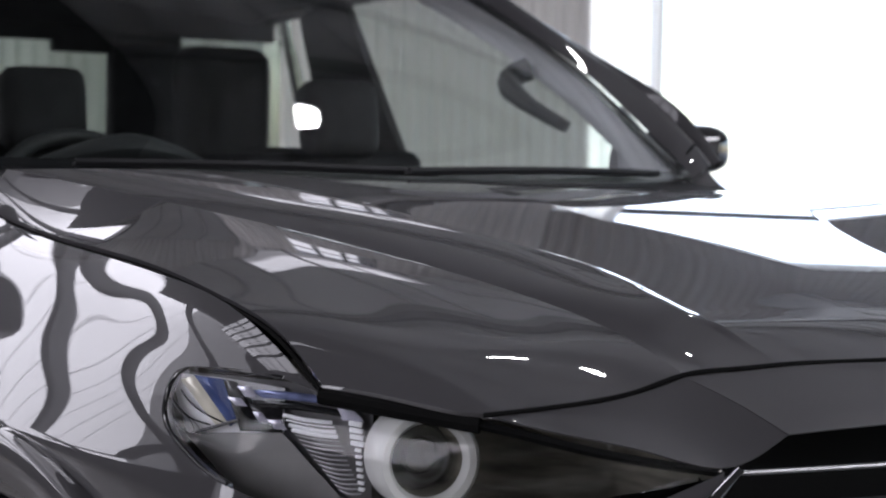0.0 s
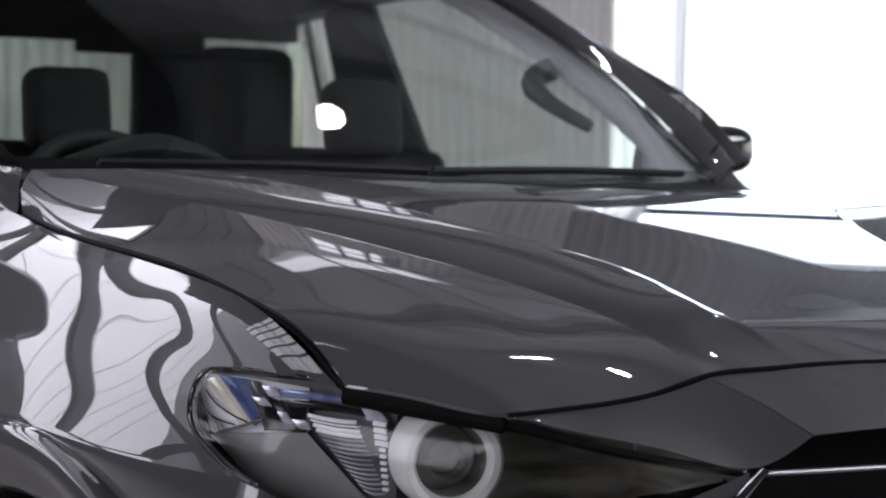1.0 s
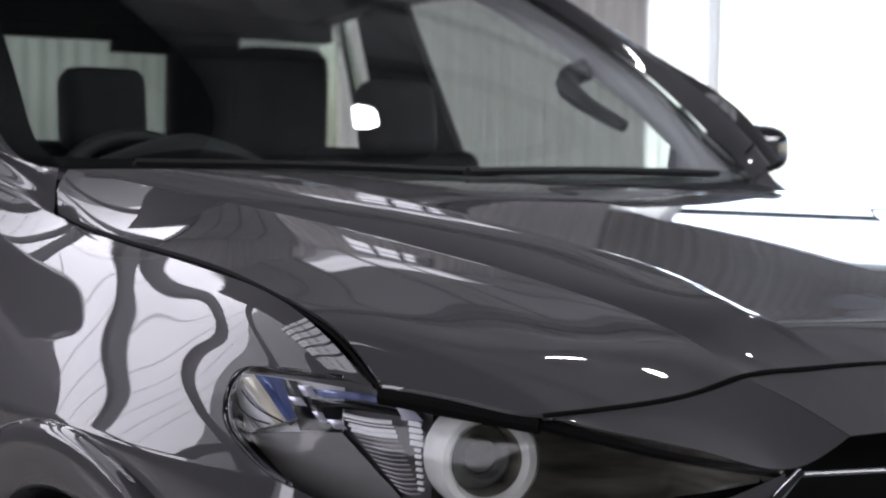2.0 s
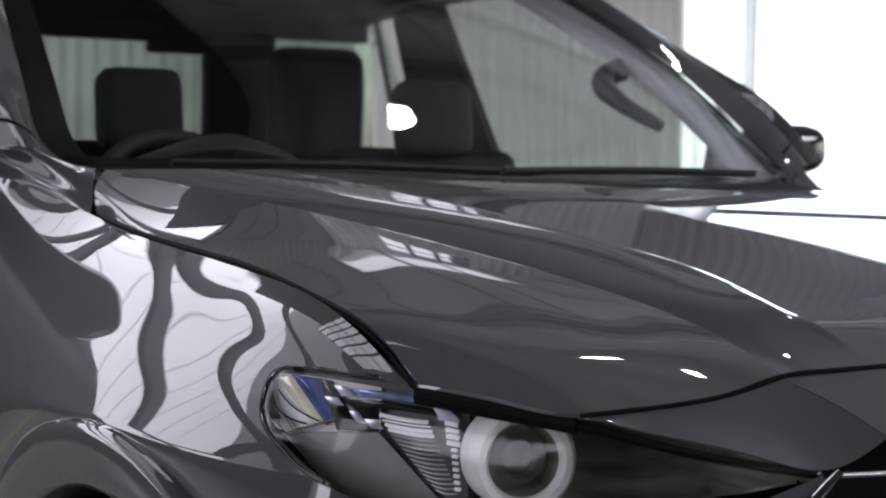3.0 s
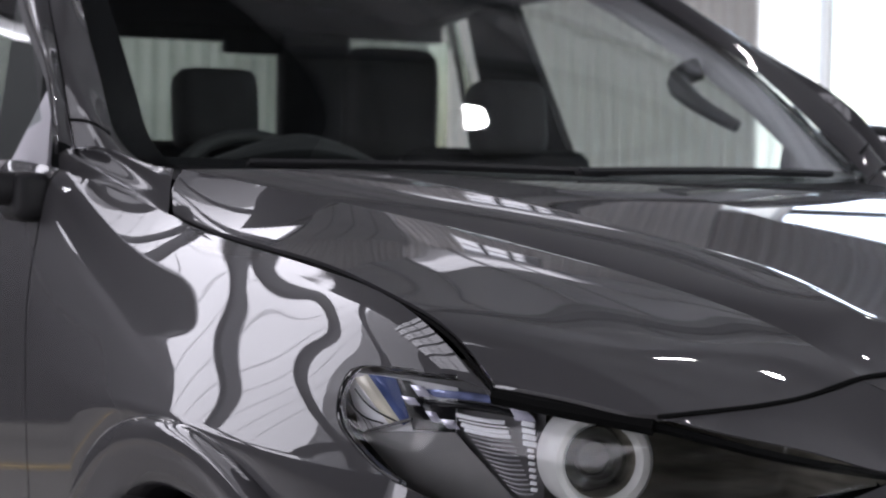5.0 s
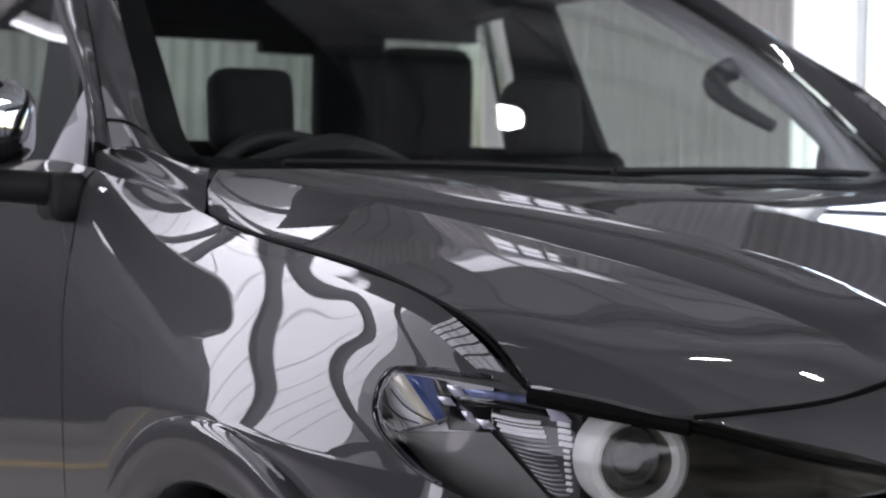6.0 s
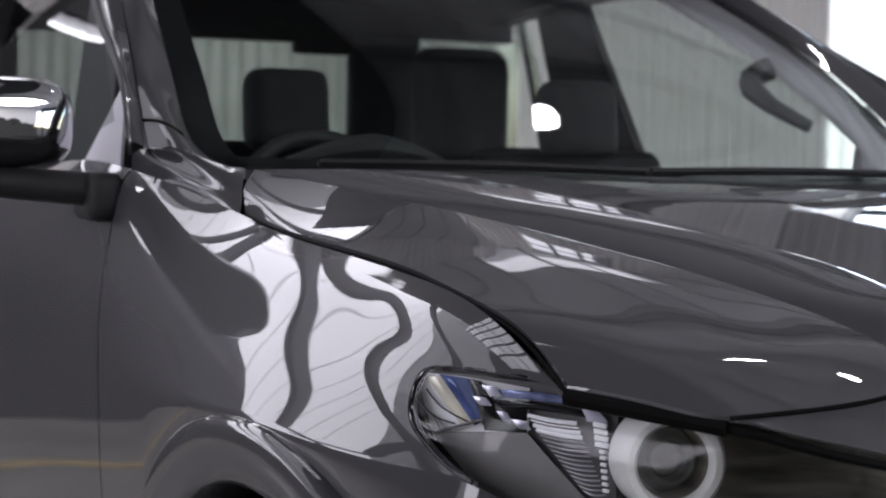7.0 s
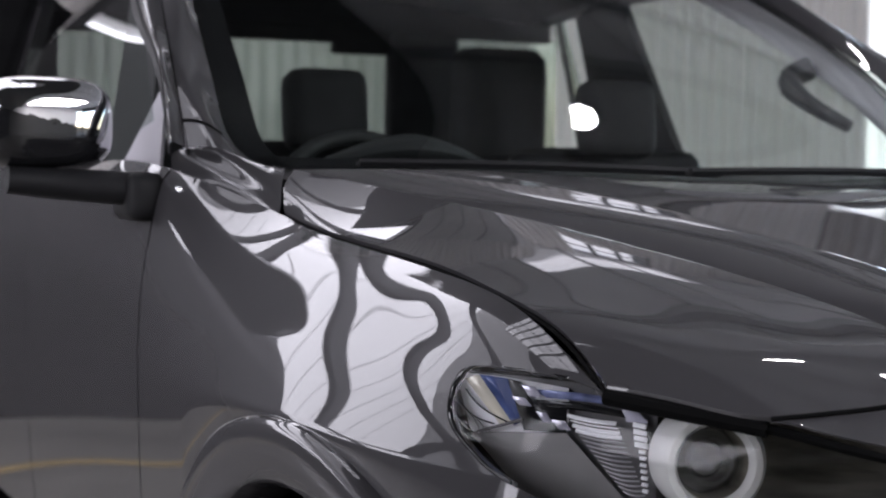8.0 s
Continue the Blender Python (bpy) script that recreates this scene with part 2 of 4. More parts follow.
def corrugated(x0, x1, z0, z1, y, pitch=0.076, depth=0.017):
    """Corrugated sheet in the plane y, with its ribs upright."""
    n = int((x1 - x0) / pitch * 8)
    xs = np.linspace(x0, x1, n)
    w = np.cos(2 * np.pi * xs / pitch)
    ys = y + depth * 0.5 * w
    g = np.stack([np.stack([xs, ys, np.full(n, z)], 1) for z in (z0, z1)], 0)
    return grid_mesh(g)


LINE = -1.3                                                # cladding gives way here to an unseen dark wall
# out-of-view walls, added and toned for what the truck's flank mirrors
thing("wall_back_upper", block(X0 - 0.9, LINE - .06, Y1 + 0.28, Y1 + 0.30, 2.45, TOP + 0.9), WALL_GREY, "unseen grey upper stretch of the back wall, toned for the fender's reflections", "wall", kind="structure")
thing("wall_back_dark", joined(block(X0 - 0.9, LINE, Y1 + 0.30, Y1 + 0.5, 0, TOP + 0.9), block(LINE - .06, LINE, Y1 - 0.02, Y1 + 0.30, 0, TOP + 0.9)), WALL_DARK, "unseen dark stretch of the back wall, toned for the flank's reflections", "wall", kind="structure")
PANEL = (2.5, 3.1, 3.86, 4.29)                              # a small light panel where the back wall meets the roof
px0, px1, pz0, pz1 = PANEL
WY = (Y1 + 0.03, Y1 + 0.2)
back = thing("wall_back", joined(block(LINE, JAMB, *WY, 0, pz0), block(LINE, px0, *WY, pz0, TOP + 0.9), block(px1, JAMB, *WY, pz0, TOP + 0.9)), STEEL, "pale grey corrugated steel back wall", "wall", kind="structure")
part("cladding", joined(corrugated(LINE, JAMB - 0.005, 0, pz0, Y1), corrugated(LINE, px0, pz0, TOP, Y1), corrugated(px1, JAMB - 0.005, pz0, TOP, Y1)), SHEET, back, "vertically ribbed pale grey steel cladding", angle=80)
light_panel = thing("window_2", block(px0 - 0.05, px1 + 0.05, Y1 + 0.26, Y1 + 0.29, pz0 - 0.05, pz1 + 0.05), WHITE_PAINT, "small translucent light panel high in the back wall", "window", kind="structure")
for k in range(1, 3):
    x = px0 + (px1 - px0) * k / 3
    part("mullion", block(x - 0.010, x + 0.010, Y1 + 0.02, Y1 + 0.06, pz0, pz1), STEEL, light_panel)
part("mullion", block(px0, px1, Y1 + 0.065, Y1 + 0.09, 4.06, 4.078), STEEL, light_panel)
part("lintel_cladding", corrugated(JAMB, X1, DOOR_TOP, TOP, Y1, pitch=0.10, depth=0.045), LINTEL_SHADED, back, angle=80)
part("lintel", block(JAMB, X1 + 0.3, Y1 + 0.03, Y1 + 0.2, DOOR_TOP, TOP), STEEL, back)
for i in range(4):
    x = JAMB + 0.005 + i * 0.104
    thing("strip_curtain", grid_mesh(np.array([[(x + 0.098 * k / 6, Y1 + 0.06 + 0.012 * math.sin(math.pi * k / 6) + 0.004 * (i % 2), z) for k in range(7)] for z in (0.02, DOOR_TOP)])), STRIP,
          "hanging strip of translucent white plastic at the doorway", "strip curtain", "strip curtain", thick=0.003)
thing("trim_jamb", joined(block(JAMB + 0.42, JAMB + 0.445, Y1 - 0.01, Y1 + 0.10, 0, DOOR_TOP, 0.004), block(JAMB - 0.004, JAMB + 0.45, Y1 - 0.01, Y1 + 0.10, DOOR_TOP - 0.05, DOOR_TOP)), WHITE_PAINT,
      "white painted steel door jamb", "door jamb", kind="structure")
# out-of-view rail, added for the dark line in the hood's reflection of the doorway
thing("reflected_rail", block(JAMB + 0.445, X1, Y1 + 0.04, Y1 + 0.12, 2.88, 2.985, 0.006), STEEL, "unseen dark steel rail added for a dark line in the hood's reflection", "rail", kind="structure")
# unseen doorway, added to brighten what the far mirror reflects
FRONT_DOOR = (7.2, 8.8)
thing("wall_front", joined(block(X0 - 0.3, FRONT_DOOR[0], Y0 - 0.2, Y0, 0, TOP), block(FRONT_DOOR[1], X1 + 0.3, Y0 - 0.2, Y0, 0, TOP), block(*FRONT_DOOR, Y0 - 0.2, Y0, 3.2, TOP)), SHEET,
      "grey front wall of the shed with an added unseen doorway", "wall", kind="structure")
# unseen opening added so daylight reaches the far mirror and the nose
SIDE_DOOR = (-9.6, 3.0)
thing("wall_right", joined(block(X1, X1 + 0.2, SIDE_DOOR[1], Y1 + 0.2, 0, TOP), block(X1, X1 + 0.2, Y0, SIDE_DOOR[0], 0, TOP), block(X1, X1 + 0.2, *SIDE_DOOR, 3.1, TOP)), WALL_DARK, "dark side wall with an added unseen opening that lets daylight in", "wall", kind="structure")

# unseen left flank: a vault of translucent sheeting on arched ribs, shaped for reflections
VX, VZ, VA, VB = 0.2, 0.75, 5.2, 3.1                      # centre and half axes of the arch
FRAMES = (-5.6, -3.4, -1.1, 1.2, 3.2, 4.7)                # portal frames of the hall


def arch(s, out=0.0):
    """A point (x, z) of the arch, s from 0 at the sill to 1 at the crown."""
    w = s * math.pi / 2
    return VX - (VA + out) * math.cos(w), VZ + (VB + out) * math.sin(w)


def arch_strip(y0, y1, s0, s1, r0, r1, n=24, lean=0.0, kick=0.0):
    """A bar that follows the arch between two stations, r0 to r1 outside it. lean: metres by which it is raked from sill to crown. kick: how far its foot and crown bend off."""
    g = []
    for i in range(n + 1):
        s = s0 + (s1 - s0) * i / n
        (xa, za), (xb, zb) = arch(s, r0), arch(s, r1)
        off = lean * s + kick * (max(0.0, (s - .74) / .2) ** 1.5 - max(0.0, 1 - s / .28) ** 1.2)
        ya, yb = y0 + off, y1 + off
        g.append([(xa, ya, za), (xa, yb, za), (xb, yb, zb), (xb, ya, zb)])
    return grid_mesh(np.array(g), close=True)


VY0, VY1, VDARK, S_DARK = -1.4, 6.87, 3.9, 3 / 7
GRID_Y, GRID_S = (1.6, 2.6), (0.80, 0.94)                             # a gridded roof light over the front wheel
VCROWN, S_CROWN = 5.0, 6 / 7
DIM_Y, LOW_Y = 1.9, 1.0                                                   # from here to VDARK the vault's light is turned down to grey its reflections
RIBS = ((1.5, 2.8, 0.0), (3.2, 2.1, 0.5), (5.18, 0.15, 0.55))                          # vault ribs: foot, rake, end bends, set by dark bands in the fender
thing("wall_left", joined(block(X0 - 0.2, X0, Y0, Y1 + 0.2, 0, VZ), block(X0 - 0.2, X0, Y0, VY0, VZ, TOP), arch_strip(VY0, GRID_Y[0], S_DARK, 1.0, 0.02, 0.06), arch_strip(*GRID_Y, GRID_S[1], 1.0, 0.02, 0.06, 6), arch_strip(GRID_Y[0], DIM_Y, S_DARK, GRID_S[0], 0.02, 0.06), arch_strip(GRID_Y[1], VCROWN, S_CROWN, 1.0, 0.02, 0.06), arch_strip(Y0, VY0, 0, 1, 0.02, 0.06), block(VX, VX + 0.05, Y0, Y1, VZ + VB, TOP), arch_strip(VY1, Y1 + .40, 0, 1, 0.02, 0.06)), WALL_DARK,
      "dark lower wall under a curved translucent vault", "wall", kind="structure")
vault = thing("window_1", arch_strip(VY0 - 0.3, VY1 + 0.02, 0.0, 1.0, 0.40, 0.44), WHITE_PAINT, "unseen curved translucent vault with thin bars and dark arched ribs, shaped for the fender's reflections", "window", kind="structure")
for y, lean, kick in RIBS:
    part("rib", arch_strip(y - 0.055, y + 0.055, 0, 1.0, -0.13, 0.02, lean=lean, kick=kick), STEEL, vault, "dark arched steel rib raked back towards the crown")
for i in range(9):
    # thin braces climb slantwise over the sheeting
    s0 = -.36 + i * .115
    ys = [y for y in np.linspace(VY1, 3.0, 24) if 0.03 < s0 + .235 * (VY1 - y) < .84]
    if len(ys) > 2:
        pts = [arch(s0 + .235 * (VY1 - y)) for y in ys]
        part("brace", tube([(x, y, z) for (x, z), y in zip(pts, ys)], 0.0055, 6, 3 * len(ys)), BRACE, vault, "thin slanting steel brace")
for k in range(1, 6):
    y = GRID_Y[0] + (GRID_Y[1] - GRID_Y[0]) * k / 6
    part("glazing_bar", arch_strip(y - .012, y + .012, *GRID_S, -.012, .012, 8), STEEL, vault)
for k in range(1, 4):
    x, z = arch(GRID_S[0] + (GRID_S[1] - GRID_S[0]) * k / 4)
    part("glazing_bar", tube([(x, GRID_Y[0], z), (x, GRID_Y[1], z)], .014, 6, 4), STEEL, vault)
part("sill_beam", block(arch(.095)[0] - .06, arch(.095)[0] + .06, 2.4, 5.32, 1.10, 1.27), STEEL, vault, "dark steel beam along the foot of the vault")

# roof: dark sheeting with two strips of skylight, rafters across and purlins along
STRIP_LIGHT = (1.2, 4.2, -7.5, -2.2)                           # a long skylight added out of view over the front, to light the hood
lx0, lx1, ly0, ly1 = STRIP_LIGHT
RT = (TOP, TOP + 0.1)
BACK_LIGHT = (1.95, 3.1, 6.05, 6.58)                       # a small skylight against the back wall
bx0, bx1, by0, by1 = BACK_LIGHT
roof_mesh = joined(block(VX, lx0, Y0 - 0.2, by0, *RT), block(lx1, X1 + 0.3, Y0 - 0.2, by0, *RT), block(lx0, lx1, Y0 - 0.2, ly0, *RT), block(lx0, lx1, ly1, by0, *RT),
                   block(VX, bx0, by0, by1, *RT), block(bx1, X1 + 0.3, by0, by1, *RT), block(VX, X1 + 0.3, by1, Y1 + 0.2, *RT))
thing("skylight", joined(block(bx0 - 0.05, bx1 + 0.05, by0 - 0.05, by1 + 0.05, TOP + 0.24, TOP + 0.27), block(bx0 - 0.05, bx0, by0, by1, TOP + 0.1, TOP + 0.24), block(bx1, bx1 + 0.05, by0, by1, TOP + 0.1, TOP + 0.24), block(bx0, bx1, by0 - 0.05, by0, TOP + 0.1, TOP + 0.24), block(bx0, bx1, by1, by1 + 0.05, TOP + 0.1, TOP + 0.24)), WHITE_PAINT, "small translucent skylight against the back wall", "skylight", kind="structure")
thing("skylight", joined(block(lx0 - 0.05, lx1 + 0.05, ly0 - 0.05, ly1 + 0.05, TOP + 0.24, TOP + 0.27), block(lx0 - 0.05, lx0, ly0, ly1, TOP + 0.1, TOP + 0.24), block(lx1, lx1 + 0.05, ly0, ly1, TOP + 0.1, TOP + 0.24), block(lx0 - 0.05, lx1 + 0.05, ly0 - 0.05, ly0, TOP + 0.1, TOP + 0.24), block(lx0 - 0.05, lx1 + 0.05, ly1, ly1 + 0.05, TOP + 0.1, TOP + 0.24)), WHITE_PAINT, "long translucent skylight strip, unseen, added to light the hood", "skylight", kind="structure")
thing("ceiling", roof_mesh, ROOF_SHEET, "dull grey sheeted shed roof with skylight strips", "ceiling", kind="structure")
for y in FRAMES:
    thing("rafter", joined(block(VX, X1, y - 0.07, y + 0.07, TOP - 0.03, TOP - 0.02), block(VX, X1, y - 0.012, y + 0.012, TOP - 0.19, TOP - 0.03), block(VX, X1, y - 0.07, y + 0.07, TOP - 0.20, TOP - 0.19)),
          RAFTER, "grey steel rafter under the shed roof", "rafter", "roof rafters")
for i in range(22):
    x = VX + 0.2 + i * 0.39
    thing("purlin", block(x - 0.014, x + 0.014, Y0, Y1, TOP - 0.03, TOP + 0.0), PURLIN, "thin pale steel purlin under the roof sheeting", "purlin", "roof purlins")


def bay_lamp(x, y, z):
    root = thing("bay_lamp", lathe([(0.0, 0.08), (0.04, 0.08), (0.05, 0.05), (0.070, 0.0), (0.072, -0.028), (0.062, -0.028)], 24, "z"), STEEL, "oval hanging high-bay lamp, switched on", "lamp", "bay lamps")
    root.location, root.scale = (x, y, z), (1.15, .5, 1)
    part("diffuser", lathe([(0.0, -0.034), (0.045, -0.033), (0.064, -0.031)], 24, "z"), LAMP_GLOW, root, "bright white lamp diffuser")
    part("hanger", tube([(0, 0, 0.08), (0, 0, TOP - z - 0.0)], 0.008, 6), STEEL, root)


for x, y in ((1.13, 2.52), (5.5, 0.5), (5.5, -4.0), (0.2, -4.0)):
    bay_lamp(x, y, TOP - 0.40)

# added glowing tube, only there to draw the bright streak across the side window
streak_tube = thing("streak_tube", block(-2.7, -1.38, 6.845, 6.875, 2.36, 2.42, .006), WHITE_PAINT, "long glowing tube added on the unseen back wall for a streak in the side glass", "lamp")
part("tube", tube([(-2.66, 6.825, 2.34), (-1.40, 6.825, 2.34)], .012, 12, 4), TUBE_GLOW, streak_tube, "glowing white tube")

# daylight standing in the openings
DAY = 0.9


def daylight(name, eye, target, sx, sy, tint=(1.0, 0.955, 0.99), gain=1.0):
    area(name, eye, target, sx, sy, DAY * gain * math.pi * sx * sy, tint)


FACETS = 7


def vault_light(i, y0, y1, gain):
    """Daylight behind one facet of the vault."""
    (xa, za), (xb, zb) = arch(i / FACETS, 0.25), arch((i + 1) / FACETS, 0.25)
    mid = Vector(((xa + xb) / 2, (y0 + y1) / 2, (za + zb) / 2))
    inward = Vector((zb - za, 0, xa - xb)).normalized()
    lamp = area("vault_daylight", mid, mid + inward, 1, 1, 1.0, (1.0, 0.955, 0.99))
    wide = math.hypot(xb - xa, zb - za) + 0.002
    along = inward.cross(Vector((0, 1, 0)))
    lamp.matrix_world = Matrix.Translation(mid) @ Matrix((along, Vector((0, 1, 0)), -inward)).transposed().to_4x4()
    lamp.data.size, lamp.data.size_y = wide, y1 - y0
    lamp.data.energy = DAY * gain * math.pi * wide * (y1 - y0)


for i in range(FACETS):
    s = (i + 0.5) / FACETS
    vault_light(i, VDARK if s < S_CROWN else VCROWN, VY1, 1.15)
    if S_DARK < s < S_CROWN:
        vault_light(i, DIM_Y, VDARK, 0.28)
    # brightened low stretch added as fill for the headlamp; the rest is held back
    if s < S_DARK:
        vault_light(i, VY0, LOW_Y, 1.5), vault_light(i, LOW_Y, VDARK, 0.17)
gx, gz = arch(sum(GRID_S) / 2, .18)
daylight("grid_daylight", (gx, sum(GRID_Y) / 2, gz), (gx + .25, sum(GRID_Y) / 2, 0), arch(GRID_S[1])[0] - arch(GRID_S[0])[0] + .05, GRID_Y[1] - GRID_Y[0], gain=0.6)
daylight("panel_daylight", ((px0 + px1) / 2, Y1 + 0.22, (pz0 + pz1) / 2), ((px0 + px1) / 2, 0, (pz0 + pz1) / 2), px1 - px0, pz1 - pz0, gain=0.45)
daylight("back_skylight_daylight", ((bx0 + bx1) / 2, (by0 + by1) / 2, TOP + 0.08), ((bx0 + bx1) / 2, (by0 + by1) / 2, 0), bx1 - bx0, by1 - by0, gain=0.45)
# far stronger than the other daylight: fill for hood, nose and headlamp
daylight("strip_fill", ((lx0 + lx1) / 2, (ly0 + ly1) / 2, TOP + 0.06), ((lx0 + lx1) / 2, (ly0 + ly1) / 2, 0), lx1 - lx0, ly1 - ly0, (1.0, 0.97, 0.97), 5.7)
daylight("doorway_daylight", ((JAMB + 0.5 + X1) / 2, Y1 + 0.6, DOOR_TOP / 2 + 0.2), ((JAMB + 0.5 + X1) / 2, 0, DOOR_TOP / 2 + 0.2), X1 - JAMB - 0.5, DOOR_TOP + 0.4, (0.97, 0.98, 1.0))

# ---------------------------------------------------------------- the pickup truck
# x: across (minus: the flank nearer the camera), y: back from the nose, z: up from the floor
truck = tagged(new("pickup_truck"), "dark grey metallic double-cab pickup truck parked on concrete", "truck")


def nat(xs, ys, x):
    """Natural cubic through (xs, ys), read at x; ys may hold vectors."""
    xs, ys = np.array(xs, float), np.array(ys, float)
    k, h = len(xs), np.diff(xs)
    a, r = np.zeros((k, k)), np.zeros((k, ys.shape[1]))
    a[0, 0] = a[-1, -1] = 1
    for i in range(1, k - 1):
        a[i, i - 1], a[i, i], a[i, i + 1] = h[i - 1], 2 * (h[i - 1] + h[i]), h[i]
        r[i] = 6 * ((ys[i + 1] - ys[i]) / h[i] - (ys[i] - ys[i - 1]) / h[i - 1])
    m = np.linalg.solve(a, r)
    i = int(np.clip(np.searchsorted(xs, x, side="right") - 1, 0, k - 2))
    d, hh = x - xs[i], h[i]
    return ys[i] + d * ((ys[i + 1] - ys[i]) / hh - hh * (2 * m[i] + m[i + 1]) / 6) + d * d * m[i] / 2 + d ** 3 * (m[i + 1] - m[i]) / (6 * hh)


# ---- hood: side shutline, two creases, centre line
SHUT = [(-.690, .357, 1.000), (-.697, .455, 1.052), (-.707, .596, 1.086), (-.717, .752, 1.111), (-.743, 1.120, 1.142), (-.758, 1.332, 1.168)]
EDGE_E = [(-.347, .128, 1.024), (-.320, .314, 1.060), (-.341, .509, 1.095), (-.405, .720, 1.132), (-.546, .992, 1.181), (-.748, 1.318, 1.236)]
EDGE_C = [(-.226, .104, 1.034), (-.248, .210, 1.076), (-.220, .427, 1.112), (-.243, .665, 1.151), (-.315, .900, 1.190), (-.470, 1.215, 1.240)]
MID = [(0, .085, 1.037), (0, .25, 1.076), (0, .55, 1.129), (0, .90, 1.184), (0, 1.19, 1.228)]
TIP = (-.569, .202, .979)
front_1 = [SHUT[0], (-.632, .278, .990), TIP, (-.480, .168, .990), (-.400, .142, 1.006), EDGE_E[0]]
front_2 = [EDGE_E[0], (-.29, .114, 1.030), EDGE_C[0]]
front_3 = [EDGE_C[0], (-.12, .092, 1.036), MID[0]]
NU = 90
h1 = coons(SHUT, EDGE_E, front_1, [SHUT[-1], (-.760, 1.334, 1.205), EDGE_E[-1]], NU, 40, (0, 0, .013), fade=3)
h1[:, :, 2] += .005 * np.sin(np.pi * np.linspace(0, 1, 40))[None, :] * np.exp(-((h1[:, :, 1] - .26) / .10) ** 2) * np.minimum(1, np.linspace(0, 9, NU))[:, None]
h2 = coons(EDGE_E, EDGE_C, front_2, [EDGE_E[-1], (-.60, 1.26, 1.240), EDGE_C[-1]], NU, 18, (0, 0, .002))
def twin(points):
    return [(-x, y, z) for x, y, z in points]


rear_3 = [EDGE_C[-1], (-.24, 1.20, 1.240), MID[-1]]
h3 = coons(EDGE_C, twin(EDGE_C), front_3 + twin(front_3)[-2::-1], rear_3 + twin(rear_3)[-2::-1], NU, 121, (0, 0, .008), fade=3)
h3[:, :, 2] -= .006 * np.sin(np.pi * np.linspace(0, 1, 121))[None, :] * np.exp(-((h3[:, :, 1] - .22) / .15) ** 2) * np.minimum(1, np.linspace(0, 9, NU))[:, None]
strip = np.concatenate([h2, h3[:, 1:], (h2 * np.array((-1, 1, 1)))[:, ::-1][:, 1:]], 1)


def with_lip(g, drop=0.006, inset=0.002):
    """Folds the side, front and rear borders of a panel down, so that its edge has depth."""
    side = g[:, :1] + np.array((inset, 0, -drop))
    g = np.concatenate([side, g], 1)
    fr, rr = g[:1] + np.array((0, inset, -drop)), g[-1:] + np.array((0, -inset, -drop))
    return np.concatenate([fr, g, rr], 0)


outer = with_lip(h1)
middle = np.concatenate([strip[:1] + np.array((0, .002, -.006)), strip, strip[-1:] + np.array((0, -.003, -.014))], 0)
far = outer.copy()


def smooth(a, b, x):
    t = np.clip((np.asarray(x, float) - a) / (b - a), 0, 1)
    return t * t * (3 - 2 * t)


def crown(x, y):
    """Height of the hood past its centre line: nearly level across."""
    spine = spline([(.15, 1.0615), (.20, 1.0767), (.25, 1.0885), (.30, 1.0985), (.40, 1.1160), (.55, 1.1402), (.75, 1.1728), (.90, 1.196), (1.05, 1.216), (1.19, 1.230), (1.36, 1.239)], 300)
    return np.interp(y, spine[:, 0], spine[:, 1]) - .02 * np.clip(x, 0, 1) - .004 * smooth(.2, .7, x) * smooth(.9, 1.3, y)


ridge_at = spline([(y, -x) for x, y, z in EDGE_E], 100)
fx, fy, old = -far[:, :, 0], far[:, :, 1], far[:, :, 2].copy()
ridge = np.interp(fy, ridge_at[:, 0], ridge_at[:, 1])
far[:, :, 2] += smooth(.28, .55, fy) * (crown(fx, fy) + .085 * np.clip(fx - ridge - .03, 0, 1) - old)
far[:, 0, 2] = far[:, 1, 2] - .006
far_rise_y, far_rise = far[:, 1, 1], far[:, 1, 2] - old[:, 1]
mx, my = middle[:, :, 0], middle[:, :, 1]
edge = spline([(y, x, z) for x, y, z in [EDGE_C[1], (-.233, .32, 1.0943), *EDGE_C[2:]]], 200)
edge_x, edge_z = np.interp(my, edge[:, 0], edge[:, 1]), np.interp(my, edge[:, 0], edge[:, 2])
share = smooth(-.02, .34, mx - edge_x)
level = (1 - share) * edge_z + share * crown(mx, my)
middle[:, :, 2] += (mx > mx[:, 17:18] - 1e-6) * smooth(.14, .26, my) * (level - middle[:, :, 2])
# the edge of the raised centre is a thin rounded bead
middle[:, :, 2] += .0012 * np.exp(-((mx - mx[:, 17:18]) / .007) ** 2) * smooth(.15, .30, my) * (1 - smooth(.50, .66, my))
hood = part("hood", joined(grid_mesh(outer), grid_mesh(middle), flipped(grid_mesh(far))), PAINT, truck, "creased dark grey metallic hood", angle=60)

# ---- flank sections: (x, z) from the shutline down, at stations along y
STATION = [.36, .55, .75, .95, 1.15, 1.34, 1.62, 2.2, 3.6, 5.25]
